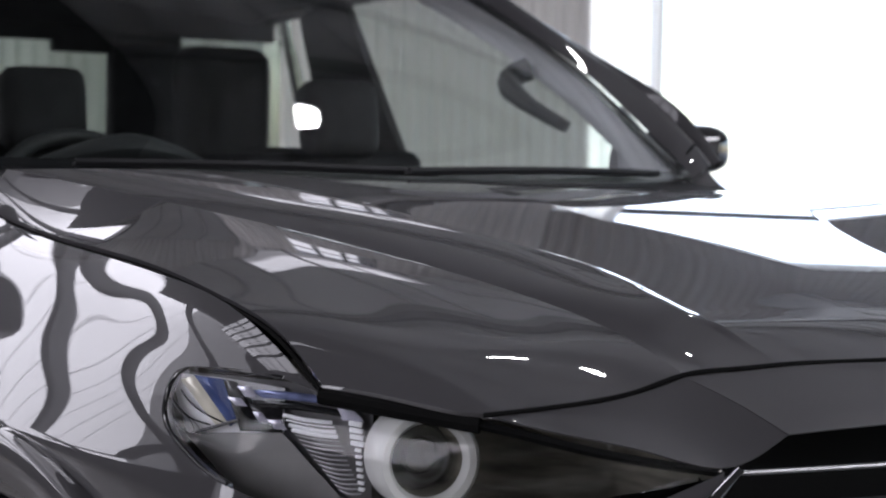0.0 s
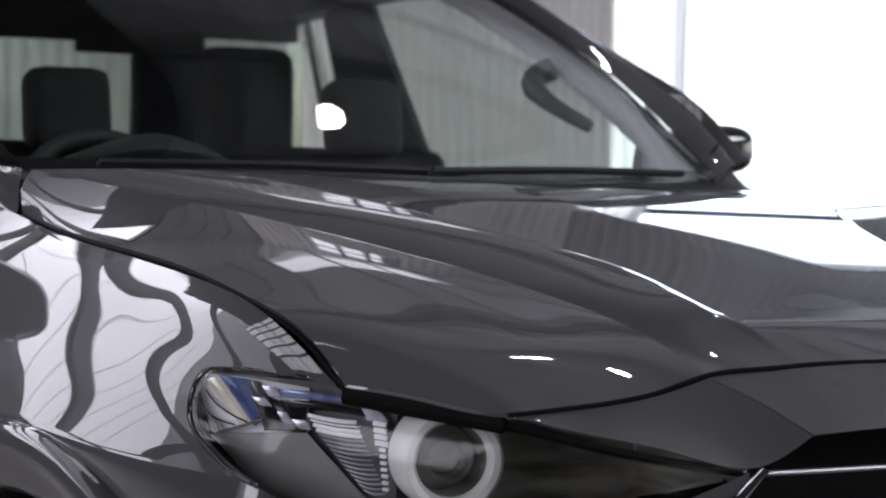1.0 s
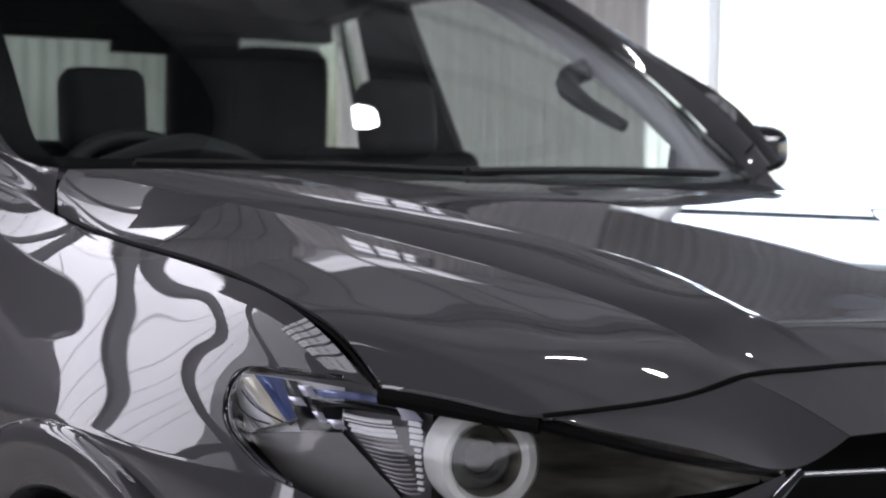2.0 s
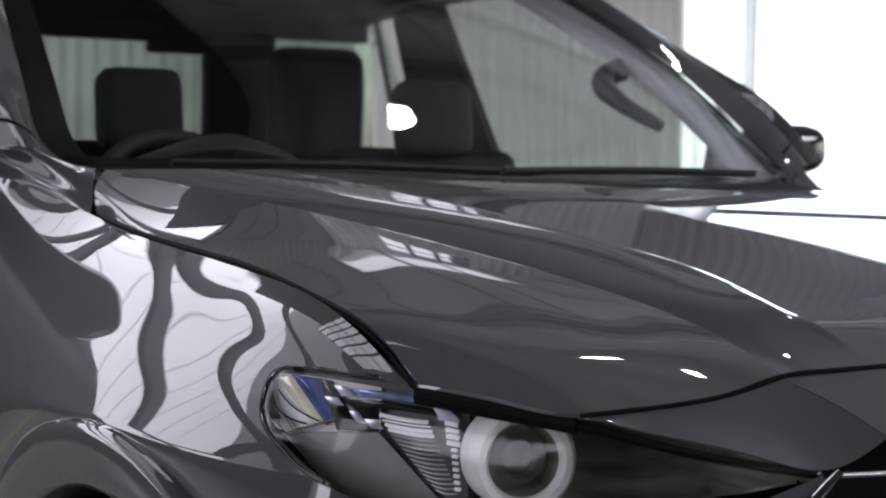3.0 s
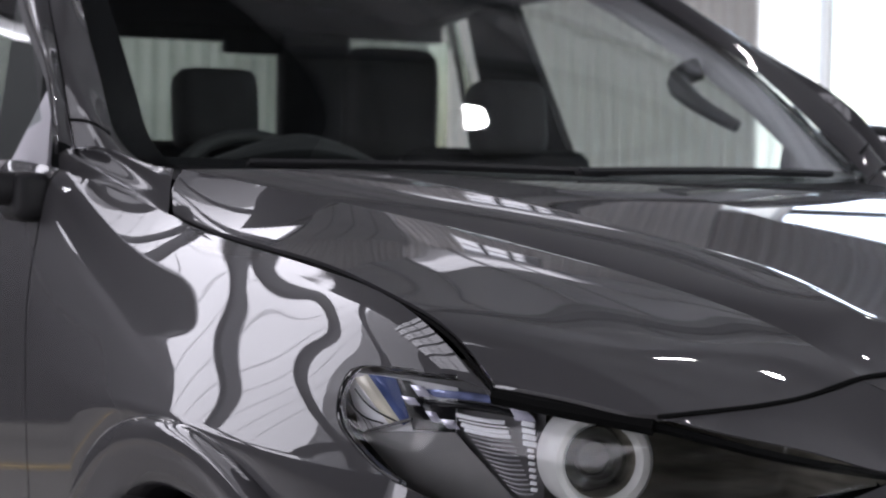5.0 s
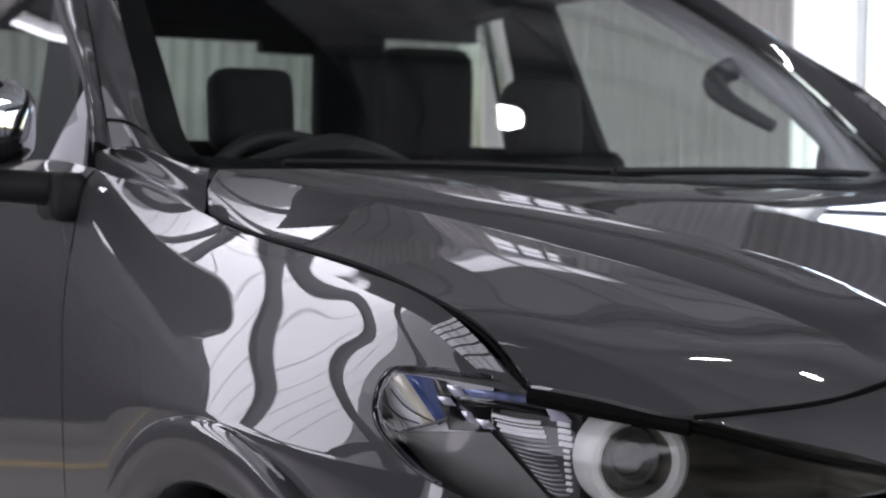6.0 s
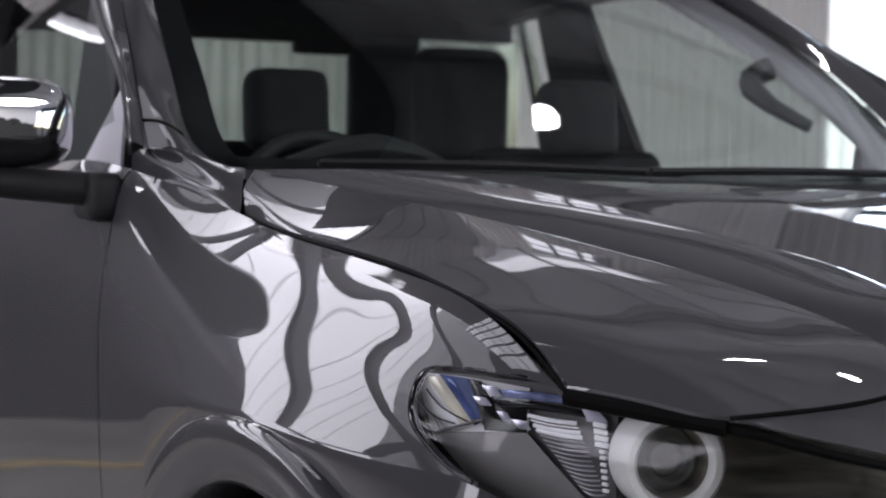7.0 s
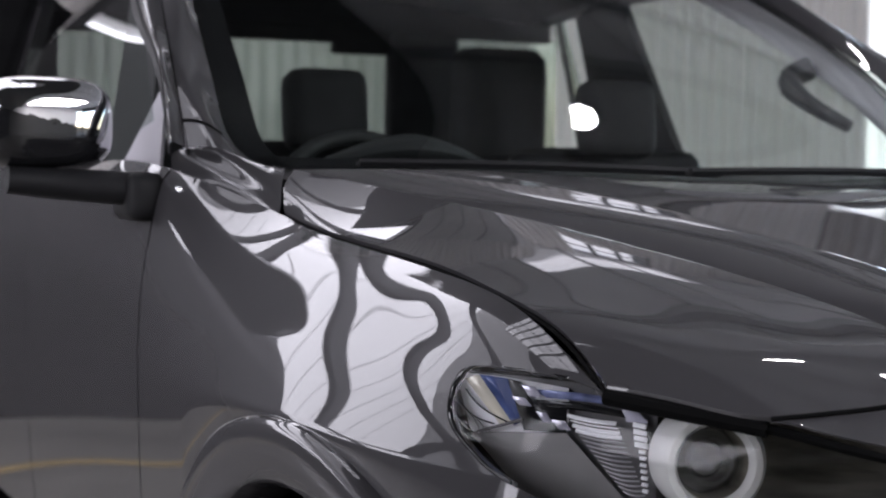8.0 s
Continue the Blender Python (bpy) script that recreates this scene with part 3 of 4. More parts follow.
SECTION = [
    [(-.697, .994), (-.728, .978), (-.740, .955), (-.7495, .925), (-.755, .88)],
    [(-.711, 1.072), (-.751, 1.050), (-.775, 1.012), (-.8023, .96), (-.820, .88)],
    [(-.724, 1.104), (-.758, 1.081), (-.7985, 1.032), (-.8428, .962), (-.8686, .89)],
    [(-.739, 1.122), (-.773, 1.099), (-.8168, 1.048), (-.8667, .974), (-.8988, .90)],
    [(-.752, 1.139), (-.785, 1.1165), (-.829, 1.066), (-.8818, .986), (-.9135, .90)],
    [(-.765, 1.166), (-.800, 1.143), (-.846, 1.090), (-.889, 1.0), (-.914, .90)],
    [(-.845, 1.225), (-.862, 1.205), (-.882, 1.14), (-.902, 1.03), (-.909, .90)],
    [(-.865, 1.235), (-.878, 1.21), (-.897, 1.15), (-.912, 1.04), (-.908, .90)],
    [(-.865, 1.260), (-.878, 1.23), (-.897, 1.16), (-.912, 1.04), (-.908, .90)],
    [(-.855, 1.260), (-.870, 1.23), (-.890, 1.16), (-.905, 1.04), (-.900, .90)],
]
NV = 34
LINES = [curve_at(s, np.linspace(0, 1, NV)) for s in SECTION]
AXLE, TYRE_R, ARCH_R, REAR_AXLE = 0.93, 0.382, 0.43, 4.06


def flank(y, v):
    """A point of the flank at station y; v from 0 at the top to 1 at z about 0.9."""
    i = v * (NV - 1)
    a, b = int(min(i, NV - 2)), 0.0
    b = i - a
    x, z = nat(STATION, [l[a] * (1 - b) + l[a + 1] * b for l in LINES], y)
    return np.array((x, y, z))


def sill(y, axle):
    d = abs(y - axle)
    low = 0.46
    return max(low, 0.38 + math.sqrt(max(0, ARCH_R ** 2 - d * d))) if d < ARCH_R else low


def flank_grid(y_from, y_to, nu, axle=None, low=0.46, v0=0.0):
    """Part of the flank between two borders y(v), carried down to the sill or the wheel arch."""
    rows = []
    for iu in range(nu):
        u, row = iu / (nu - 1), []
        for jv in range(NV):
            v = v0 + (1 - v0) * jv / (NV - 1)
            ya, yb = y_from(v), y_to(v)
            row.append(flank(ya + (yb - ya) * u, v))
        last = row[-1]
        zb = sill(last[1], axle) if axle is not None else low
        for k in range(1, 9):
            s = k / 8
            row.append(np.array((last[0] - 0.006 * math.sin(math.pi * s) + 0.03 * s, last[1], last[2] + (zb - last[2]) * s)))
        row.insert(0, row[0] + np.array((0.002, 0, -0.009)))
        rows.append(row)
    g = np.array(rows)
    fr, rr = g[:1] + np.array((0.014, 0.002, 0)), g[-1:] + np.array((0.014, -0.002, 0))
    return np.concatenate([fr, g, rr], 0)


RIM_V = [0, .149, .291, .373, .428, .503, .614, .715, .788, .845, .939, .988, 1.0]
RIM_Y = [.357, .401, .456, .512, .549, .563, .559, .548, .530, .507, .466, .438, .430]


def lamp_border(v):
    """Where the fender ends against the headlamp and the bumper."""
    return float(nat(RIM_V, [[y] for y in RIM_Y], v)[0])


fender = flank_grid(lamp_border, lambda v: 1.655, 90, AXLE)
part("fender", grid_mesh(fender), PAINT, truck, "flared dark grey front fender", angle=60)
far_fender = fender.copy()
far_fender[:, :, 2] += np.interp(far_fender[:, :, 1], far_rise_y, far_rise) * smooth(.96, 1.09, far_fender[:, :, 2]) * (1 - smooth(1.20, 1.38, far_fender[:, :, 1]))
part("fender", flipped(grid_mesh(far_fender)), PAINT, truck, "flared dark grey front fender", angle=60)

# ---- corner between hood, fender, windscreen and door
IN = [(-.748, 1.526, 1.243), (-.764, 1.605, 1.281), (-.757, 1.717, 1.351), (-.741, 1.847, 1.436), (-.709, 2.060, 1.554), (-.640, 2.36, 1.700)]
CROWN = [(-.815, 1.555, 1.270), (-.813, 1.670, 1.350), (-.793, 1.817, 1.434), (-.750, 2.020, 1.551), (-.672, 2.34, 1.722)]
GAPL = [(-.845, 1.590, 1.268), (-.838, 1.656, 1.328), (-.815, 1.808, 1.431), (-.775, 2.034, 1.549), (-.700, 2.36, 1.708)]
OUT = [(-.872, 1.608, 1.262), (-.855, 1.714, 1.377), (-.825, 1.943, 1.478), (-.800, 2.125, 1.554), (-.730, 2.46, 1.690)]
cowl_side = coons([(-.760, 1.326, 1.237), (-.752, 1.43, 1.241), IN[0]], [flank(y, 0) for y in np.linspace(1.340, 1.655, 9)],
                  [(-.760, 1.326, 1.237), (-.766, 1.337, 1.20), flank(1.340, 0)], [IN[0], CROWN[0], GAPL[0], OUT[0], flank(1.655, 0)], 30, 20)
# leave the corner panel in the fender's own direction, so that the two run into one another
lower = [flank(y, 0) for y in np.linspace(1.340, 1.655, 30)]
down = np.array([(flank(y, .02) - flank(y, 0)) / np.linalg.norm(flank(y, .02) - flank(y, 0)) for y in np.linspace(1.340, 1.655, 30)])
bend = (cowl_side[:, -1] - cowl_side[:, -2]) * 19
size = np.linalg.norm(cowl_side[:, -1] - cowl_side[:, 0], axis=1)[:, None]
wv = np.linspace(0, 1, 20)
cowl_side = cowl_side + (wv ** 3 - wv ** 2)[None, :, None] * (down * size * 1.1 - bend)[:, None, :] * (np.sin(np.pi * np.linspace(0.03, .97, 30)) ** .4)[:, None, None]
part("cowl_corner", grid_mesh(cowl_side), PAINT, truck, "dark grey corner panel below the windscreen pillar")
far_corner = cowl_side.copy()
far_corner[:, :, 2] -= .024 * (1 - smooth(1.42, 1.60, far_corner[:, :, 1]))
part("cowl_corner", flipped(grid_mesh(far_corner)), PAINT, truck, "dark grey corner panel below the windscreen pillar")
# ---- doors
def door(y0, y1, name):
    g = flank_grid(lambda v: y0, lambda v: y1, 30)
    return both(name, grid_mesh(g), PAINT, truck, "dark grey metallic door panel", angle=60)
door(1.661, 2.62, "front_door")
door(2.626, 3.56, "rear_door")
both("bed_side", grid_mesh(flank_grid(lambda v: 3.60, lambda v: 5.22, 50, REAR_AXLE)), PAINT, truck, "dark grey cargo bed flank", angle=60)

# ---- windscreen, pillars and roof
pillar = np.stack([spline([a, b, c], 14) for a, b, c in zip(spline(IN, 40), spline(CROWN, 40), spline(GAPL, 40))], 0)
both("windscreen_pillar", grid_mesh(pillar), PAINT, truck)
both("pillar_seam", tube([Vector(q) + Vector((-.001, -.001, .001)) for q in pillar[3][3:]], .0022, 6, 20), GAP, truck)
frame_r = np.stack([spline([Vector(a) + Vector((-.002, .002, -.001)), (Vector(a) * .45 + Vector(b) * .55 + Vector((-.014, -.006, .012))), b], 10) for a, b in zip(spline(GAPL, 40), spline(OUT, 40))], 0)
part("door_frame", grid_mesh(frame_r), PAINT, truck)
far_frame = frame_r.copy()
far_frame[:, :, 0] += (.030 * np.sin(np.pi * np.clip(np.linspace(-.05, 1.0, 40), 0, 1)) ** 1.0)[:, None] * np.linspace(.3, 1, 10)[None, :]
part("door_frame", flipped(grid_mesh(far_frame)), PAINT, truck)
both("pillar_seal", tube([Vector(p) + Vector((.004, .006, -.012)) for p in GAPL], [.001, .005, .005, .005, .005], 6, 40), GAP, truck)
both("window_seal", tube([Vector(p) + Vector((.004, .010, -.006)) for p in OUT], [.003, .012, .014, .014, .014], 6, 40), BLACK_PLASTIC, truck)
BASE = [(-.748, 1.526, 1.243), (-.50, 1.40, 1.236), (0, 1.33, 1.232), (.50, 1.40, 1.236), (.748, 1.526, 1.243)]
HEAD = [(-.640, 2.36, 1.700), (-.30, 2.29, 1.722), (0, 2.27, 1.73), (.30, 2.29, 1.722), (.640, 2.36, 1.700)]
ws = coons(BASE, HEAD, IN, [(-x, y, z) for x, y, z in IN], 80, 60, (0, -.012, .012))
ws_ob = part("windscreen", grid_mesh(ws), WS_GLASS, truck, "clear greenish windscreen glass")
ws_ob.visible_shadow = False
# black printed band round the glass
nrm = np.array((0, .004, -.006))
part("glass_border", joined(grid_mesh(ws[0:4] + nrm), grid_mesh(ws[76:80] + nrm), grid_mesh(ws[:, 0:4] + nrm), grid_mesh(ws[:, 54:60] + nrm)), GLOSS_BLACK, truck, "black printed glass border")
roof = coons([(-.675, 2.36, 1.725), (-.69, 3.0, 1.745), (-.68, 3.50, 1.70)], [(.675, 2.36, 1.725), (.69, 3.0, 1.745), (.68, 3.50, 1.70)],
             [(-.675, 2.36, 1.725), (-.3, 2.30, 1.745), (0, 2.28, 1.75), (.3, 2.30, 1.745), (.675, 2.36, 1.725)], [(-.68, 3.5, 1.70), (0, 3.55, 1.74), (.68, 3.5, 1.70)], 30, 40, (0, 0, .035))
part("roof", grid_mesh(roof), PAINT, truck, "dark grey roof", thick=0.03)
part("headliner", grid_mesh(roof - np.array((0, 0, .05))), SEAT, truck)
# cab sides above the belt
def rail(pts, r, flat=1.0, n=20):
    return tube(pts, r, 8, n, flat)
both("roof_rail", rail([(-.705, 2.38, 1.705), (-.73, 2.9, 1.72), (-.71, 3.50, 1.68)], .045), PAINT, truck)
def post(side, y0, y1, y0t, y1t, x=.79, xt=.715):
    a, b, c, d = (side * x, y0, 1.20), (side * xt, y0t, 1.69), (side * x, y1, 1.20), (side * xt, y1t, 1.69)
    return grid_mesh(coons([a, b], [c, d], [a, c], [b, d], 8, 6))
part("centre_pillar", post(-1, 2.04, 2.38, 2.22, 2.46, .80, .715), BLACK_PLASTIC, truck, thick=.02)
part("centre_pillar", post(1, 2.735, 3.18, 2.995, 3.27), BLACK_PLASTIC, truck, thick=.02)
part("rear_pillar", post(-1, 3.40, 3.56, 3.42, 3.54, .84, .70), PAINT, truck, thick=.03)
part("rear_pillar", post(1, 3.50, 3.54, 3.50, 3.54, .90, .79), PAINT, truck, thick=.012)
def side_glass(y0, y1, y0t, y1t):
    return grid_mesh(coons([(-.855, y0, 1.22), (-.855, y1, 1.24)], [(-.725, y0t, 1.69), (-.725, y1t, 1.69)], [(-.855, y0, 1.22), (-.80, (y0 + y0t) / 2, 1.47), (-.725, y0t, 1.69)], [(-.855, y1, 1.24), (-.80, (y1 + y1t) / 2, 1.48), (-.725, y1t, 1.69)], 10, 10))
for w in both("front_side_window", side_glass(1.72, 3.22, 2.40, 3.24), SIDE_GLASS, truck, "tinted front side window") + both("rear_side_window", side_glass(3.36, 3.46, 3.38, 3.46), REAR_GLASS, truck, "tinted rear side window"):
    w.visible_shadow = False
# cab back wall with its window
part("cab_back", joined(block(-.86, .86, 3.50, 3.56, .50, 1.30), block(-.86, -.66, 3.50, 3.54, 1.33, 1.70), block(-.70, .76, 3.50, 3.54, 1.60, 1.72), block(-.70, .12, 3.49, 3.53, 1.575, 1.62, .01), block(.10, .30, 3.49, 3.53, 1.545, 1.62, .01), block(.26, .47, 3.48, 3.53, 1.28, 1.61, .02)), SEAT, truck)
rw = part("rear_window", block(-.66, .80, 3.535, 3.539, 1.29, 1.61), REAR_GLASS, truck, "tinted rear window")
rw.visible_shadow = False

# ---- cowl and wipers
part("cowl_panel", grid_mesh(coons([(-.74, 1.335, 1.215), (0, 1.195, 1.215), (.74, 1.335, 1.215)], [(-.742, 1.56, 1.235), (0, 1.30, 1.225), (.742, 1.56, 1.235)], [(-.74, 1.335, 1.215), (-.742, 1.56, 1.235)], [(.74, 1.335, 1.215), (.742, 1.56, 1.235)], 30, 6)), BLACK_PLASTIC, truck, "black plastic cowl below the windscreen")
for a, b in (((-.60, 1.42, 1.25), (.02, 1.30, 1.244)), ((-.05, 1.285, 1.246), (.58, 1.42, 1.25))):
    m = tuple((p + q) / 2 for p, q in zip(a, b))
    wiper = part("wiper", tube([a, (m[0], m[1] - .02, m[2] + .004), b], .007, 6, 16), BLACK_PLASTIC, truck, "black wiper arm and blade")
    part("wiper_blade", tube([(a[0], a[1] + .012, a[2] - .004), (m[0], m[1] - .004, m[2]), (b[0], b[1] + .012, b[2] - .004)], .005, 6, 16), RUBBER, wiper)

# ---- nose panel, grille, bumper
LOW = [(-.560, .188, .974), (-.505, .132, .960), (-.420, .090, .941), (-.322, .058, .925)]
CORNER = (-.268, .035, .960)                             # where the crease meets the grille's upper corner
nose_a = coons([(-.569, .200, .973), (-.480, .165, .984), (-.400, .139, 1.000), (-.347, .124, 1.018)], [*LOW, CORNER], [(-.569, .200, .973), LOW[0]], [(-.347, .124, 1.018), (-.309, .082, .994), CORNER], 40, 14)
nose_b = coons([(-.347, .124, 1.018), (-.226, .100, 1.028), (0, .081, 1.031)], [CORNER, (-.14, .016, .968), (0, .010, .970)], [(-.347, .124, 1.018), (-.309, .082, .994), CORNER], [(0, .081, 1.031), (0, .045, 1.01), (0, .010, .970)], 30, 12)
both("nose_panel", joined(grid_mesh(nose_a), grid_mesh(nose_b)), PAINT, truck, "dark grey panel over the grille", thick=0.002)
grille = part("grille", grid_mesh(coons([(-.34, .10, .93), (-.26, .10, .97), (0, .09, .98), (.26, .10, .97), (.34, .10, .93)], [(-.36, .10, .62), (0, .09, .60), (.36, .10, .62)], [(-.34, .10, .93), (-.36, .10, .62)], [(.34, .10, .93), (.36, .10, .62)], 16, 10)), GAP, truck, "black grille with horizontal bars")
for i in range(8):
    z = .917 - i * .042
    part("bar", tube([(-.315, .06, z), (-.14, .035, z + .002), (0, .03, z + .003), (.14, .035, z + .002), (.315, .06, z)], .0045 if i == 0 else .008, 8, 20, .7), GREY_TRIM if i == 0 else BLACK_PLASTIC, grille)
both("chrome_wing", tube([(-.322, .052, .922), (-.352, .055, .895), (-.40, .07, .83), (-.42, .09, .76), (-.30, .05, .62)], [.008, .016, .02, .02, .012], 10, 30, .6), CHROME, truck, "polished chrome grille wing")
RIM = [flank(y, v) + np.array((.004, -.002, 0)) for y, v in zip(RIM_Y, RIM_V)]      # the fender's edge round the lamp
LAMP_LOW = [*RIM[7:], (-.718, .392, .848), (-.600, .268, .825), (-.458, .148, .850), (-.335, .062, .918)]
bump = coons(LAMP_LOW[4:], [(-.800, .45, .42), (-.74, .20, .40), (-.45, .02, .40), (-.335, .0, .40)], [LAMP_LOW[4], (-.81, .455, .7), (-.800, .45, .42)], [(-.335, .062, .918), (-.36, .03, .7), (-.335, .0, .40)], 40, 20, (-.02, -.03, 0))
both("front_bumper", grid_mesh(bump), PAINT, truck, "dark grey bumper corner", thick=.01)
part("lower_bumper", block(-.40, .40, -.0, .10, .36, .62, .03), BLACK_PLASTIC, truck)

# ---- headlamps
LAMP_TOP = [*reversed(RIM[1:7]), (-.690, .355, .988), (-.632, .283, .977), (-.566, .196, .968), (-.505, .130, .952), (-.420, .088, .934), (-.340, .062, .922)]
lens_grid = coons(LAMP_TOP, [RIM[6], *LAMP_LOW], [RIM[6], RIM[6] + np.array((0, 0, -.0005))], [(-.340, .062, .922), (-.335, .062, .918)], 70, 20, (-.018, -.022, 0))
back_grid = lens_grid + np.array((.10, .15, 0)) * np.minimum(1, np.minimum(np.linspace(0, 6, 70), np.linspace(6, 0, 70)))[:, None, None]
AXIS = Vector((-.25, -.97, 0)).normalized()
RING = Vector((-.592, .283, .917))
def lamp_turn(mesh):
    """From a lathe about y to the lamp's own axis."""
    m = Matrix.Translation(RING) @ AXIS.to_track_quat("-Y", "Z").to_matrix().to_4x4()
    return moved(mesh, m)
INSET_AT, INSET_ALONG, INSET_IN = Vector((-.790, .570, 0)), Vector((.7260, -.6877, 0)), Vector((.6877, .7260, 0))


def inset(a, z, depth):
    """A point inside the lamp: a along its slanting back plane, z up, depth behind it."""
    return INSET_AT + a * INSET_ALONG + depth * INSET_IN + Vector((0, 0, z))


def inset_patch(upper, lower, depth, nu, nv):
    top, low = [inset(a, z, depth) for a, z in upper], [inset(a, z, depth) for a, z in lower]
    return grid_mesh(coons(top, low, [top[0], low[0]], [top[-1], low[-1]], nu, nv, tuple(-.002 * INSET_IN)))


def headlamp(side):
    s = (lambda m: m) if side < 0 else flipped
    lamp = part("headlamp", s(grid_mesh(back_grid)), LAMP_DARK, truck, "clear headlamp with ring light and projector", thick=.004)
    cover = part("cover", s(grid_mesh(lens_grid)), LAMP_GLASS, lamp, "clear lamp cover")
    cover.visible_shadow = False
    part("light_ring", s(lamp_turn(lathe([(.043, .012), (.043, -.006), (.048, -.014), (.056, -.014), (.062, -.006), (.062, .05), (.055, .05), (.043, .012)], 40, "y"))), DRL, lamp, "frosted ring-shaped running light")
    part("projector_bezel", s(lamp_turn(lathe([(.043, .0), (.038, .012), (.036, .03), (.022, .034), (.018, .026), (.0, .030)], 32, "y"))), LAMP_DARK, lamp)
    ball = [(.036 * math.sin(a), .018 - .026 * math.cos(a)) for a in np.linspace(0, math.pi / 2, 10)]
    part("projector_lens", s(lamp_turn(lathe(ball, 32, "y"))), BALL_GLASS, lamp, "round glass projector lens")
    # outer half of the lamp: chrome reflections as coloured patches on a slanting plane
    part("lamp_back", s(inset_patch([(-.004, .998), (.255, .985)], [(.10, .842), (.255, .842)], .012, 10, 6)), LAMP_BACK, lamp, "dark lamp back panel")
    part("reflector_bowl", s(inset_patch([(.000, .9955), (.075, .991), (.146, .983)], [(.022, .9222), (.085, .926), (.146, .9297)], .006, 16, 10)), BOWL, lamp, "upper reflector whitened as if mirroring a bright window")
    part("reflector_panel", s(inset_patch([(.014, .988), (.033, .9944)], [(.060, .9345), (.0825, .9389)], .002, 6, 10)), CREAM, lamp, "cream patch for a reflection in the chrome")
    part("reflector_panel", s(inset_patch([(.032, .9944), (.069, .9915)], [(.079, .934), (.0925, .9420)], .000, 6, 10)), BLUE_PATCH, lamp, "deep blue patch for a reflection in the chrome")
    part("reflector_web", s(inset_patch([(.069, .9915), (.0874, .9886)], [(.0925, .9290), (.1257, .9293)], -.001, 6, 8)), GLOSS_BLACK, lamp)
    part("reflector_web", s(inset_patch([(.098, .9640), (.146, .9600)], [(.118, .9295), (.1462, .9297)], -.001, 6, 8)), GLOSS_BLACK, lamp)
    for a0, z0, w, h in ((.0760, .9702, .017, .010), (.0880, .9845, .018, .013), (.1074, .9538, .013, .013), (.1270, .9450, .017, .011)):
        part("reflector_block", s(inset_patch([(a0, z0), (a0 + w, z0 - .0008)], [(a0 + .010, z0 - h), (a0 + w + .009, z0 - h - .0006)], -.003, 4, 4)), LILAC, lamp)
    # dark window bars mirrored in the bowl, drawn as thin lines
    for path in ([(.0053, .9649), (.0231, .945), (.0538, .9347)], [(.0154, .9757), (.0302, .9591), (.0703, .9383)], [(.002, .944), (.0146, .9307), (.0271, .9224)]):
        part("reflected_bar", s(tube([inset(p, q, .000) for p, q in path], .0011, 6, 14)), GLOSS_BLACK, lamp)
    for k in range(4):
        p, q = .006 + .012 * k, .958 - .009 * k
        part("reflected_bar", s(tube([inset(p, q, .001), inset(p + .010, q - .011, .001), inset(p + .016, q - .022, .001)], .0006, 5, 8)), LAMP_PLATE, lamp)
    part("strut", s(tube([inset(.032, .9240, -.002), inset(.060, .9330, -.003), inset(.0900, .9425, -.002)], .0022, 6, 10)), LAMP_BACK, lamp)
    part("upper_strip", s(inset_patch([(.100, .9800), (.160, .9790), (.2153, .9742)], [(.120, .9705), (.165, .9690), (.224, .9634)], .000, 16, 5)), SKY_PATCH, lamp, "lilac blue upper strip for a sheen in the chrome")
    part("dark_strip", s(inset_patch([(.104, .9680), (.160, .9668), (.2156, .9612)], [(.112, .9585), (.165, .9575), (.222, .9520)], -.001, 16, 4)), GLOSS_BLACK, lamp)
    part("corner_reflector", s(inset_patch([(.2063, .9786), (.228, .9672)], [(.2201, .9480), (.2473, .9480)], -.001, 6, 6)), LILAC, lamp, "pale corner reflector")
    # slanting silvered ribs beside the ring; light on the upper four is painted
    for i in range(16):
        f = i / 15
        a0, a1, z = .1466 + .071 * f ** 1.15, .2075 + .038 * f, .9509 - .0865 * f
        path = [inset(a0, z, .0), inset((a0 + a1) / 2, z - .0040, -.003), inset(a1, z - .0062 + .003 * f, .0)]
        part("reflector_rib", s(tube(path, .0027 if i in (0, 2, 3) else (.0008 if i == 1 else [.0008, .0016, .0012]), 8, 12)), RIB_LIT if i < 4 else RIB_DIM, lamp)
    for i in range(11):
        f = i / 10
        big = i < 4
        m = Matrix.Translation(inset(.2375 + .009 * f, .9450 - .0078 * i, -.003)) @ Euler((0, radians(8), radians(-43))).to_matrix().to_4x4()
        part("reflector_block", s(moved(block(-.0085 if big else -.004, .0085 if big else .004, -.003, .003, -.0031 if big else -.0022, .0031 if big else .0022, .001), m)), RIB_LIT, lamp)
    part("lower_plate", s(inset_patch([(.0235, .9225), (.1462, .9295)], [(.104, .842), (.228, .848)], -.002, 12, 10)), LAMP_PLATE, lamp, "smooth dull grey lower lamp panel")
    part("rim_seal", s(tube([*RIM[1:]], .0028, 8, 70)), GLOSS_BLACK, lamp, "black lamp seal")
    part("brow", s(tube([Vector(p) + Vector((.004, .004, -.004)) for p in LAMP_TOP[6:]], .006, 6, 40)), GAP, lamp)
headlamp(-1), headlamp(1)
# shade under the hood edge and along the shutline, drawn as black tubes
both("seal", tube([Vector(p) + Vector((0, .004, -.014)) for p in front_1[:3]], .010, 8, 30), GAP, truck)
both("seal", tube([Vector(p) + Vector((-.003, 0, -.007)) for p in SHUT], [.0027, .0024, .0022], 8, 80), GAP, truck)
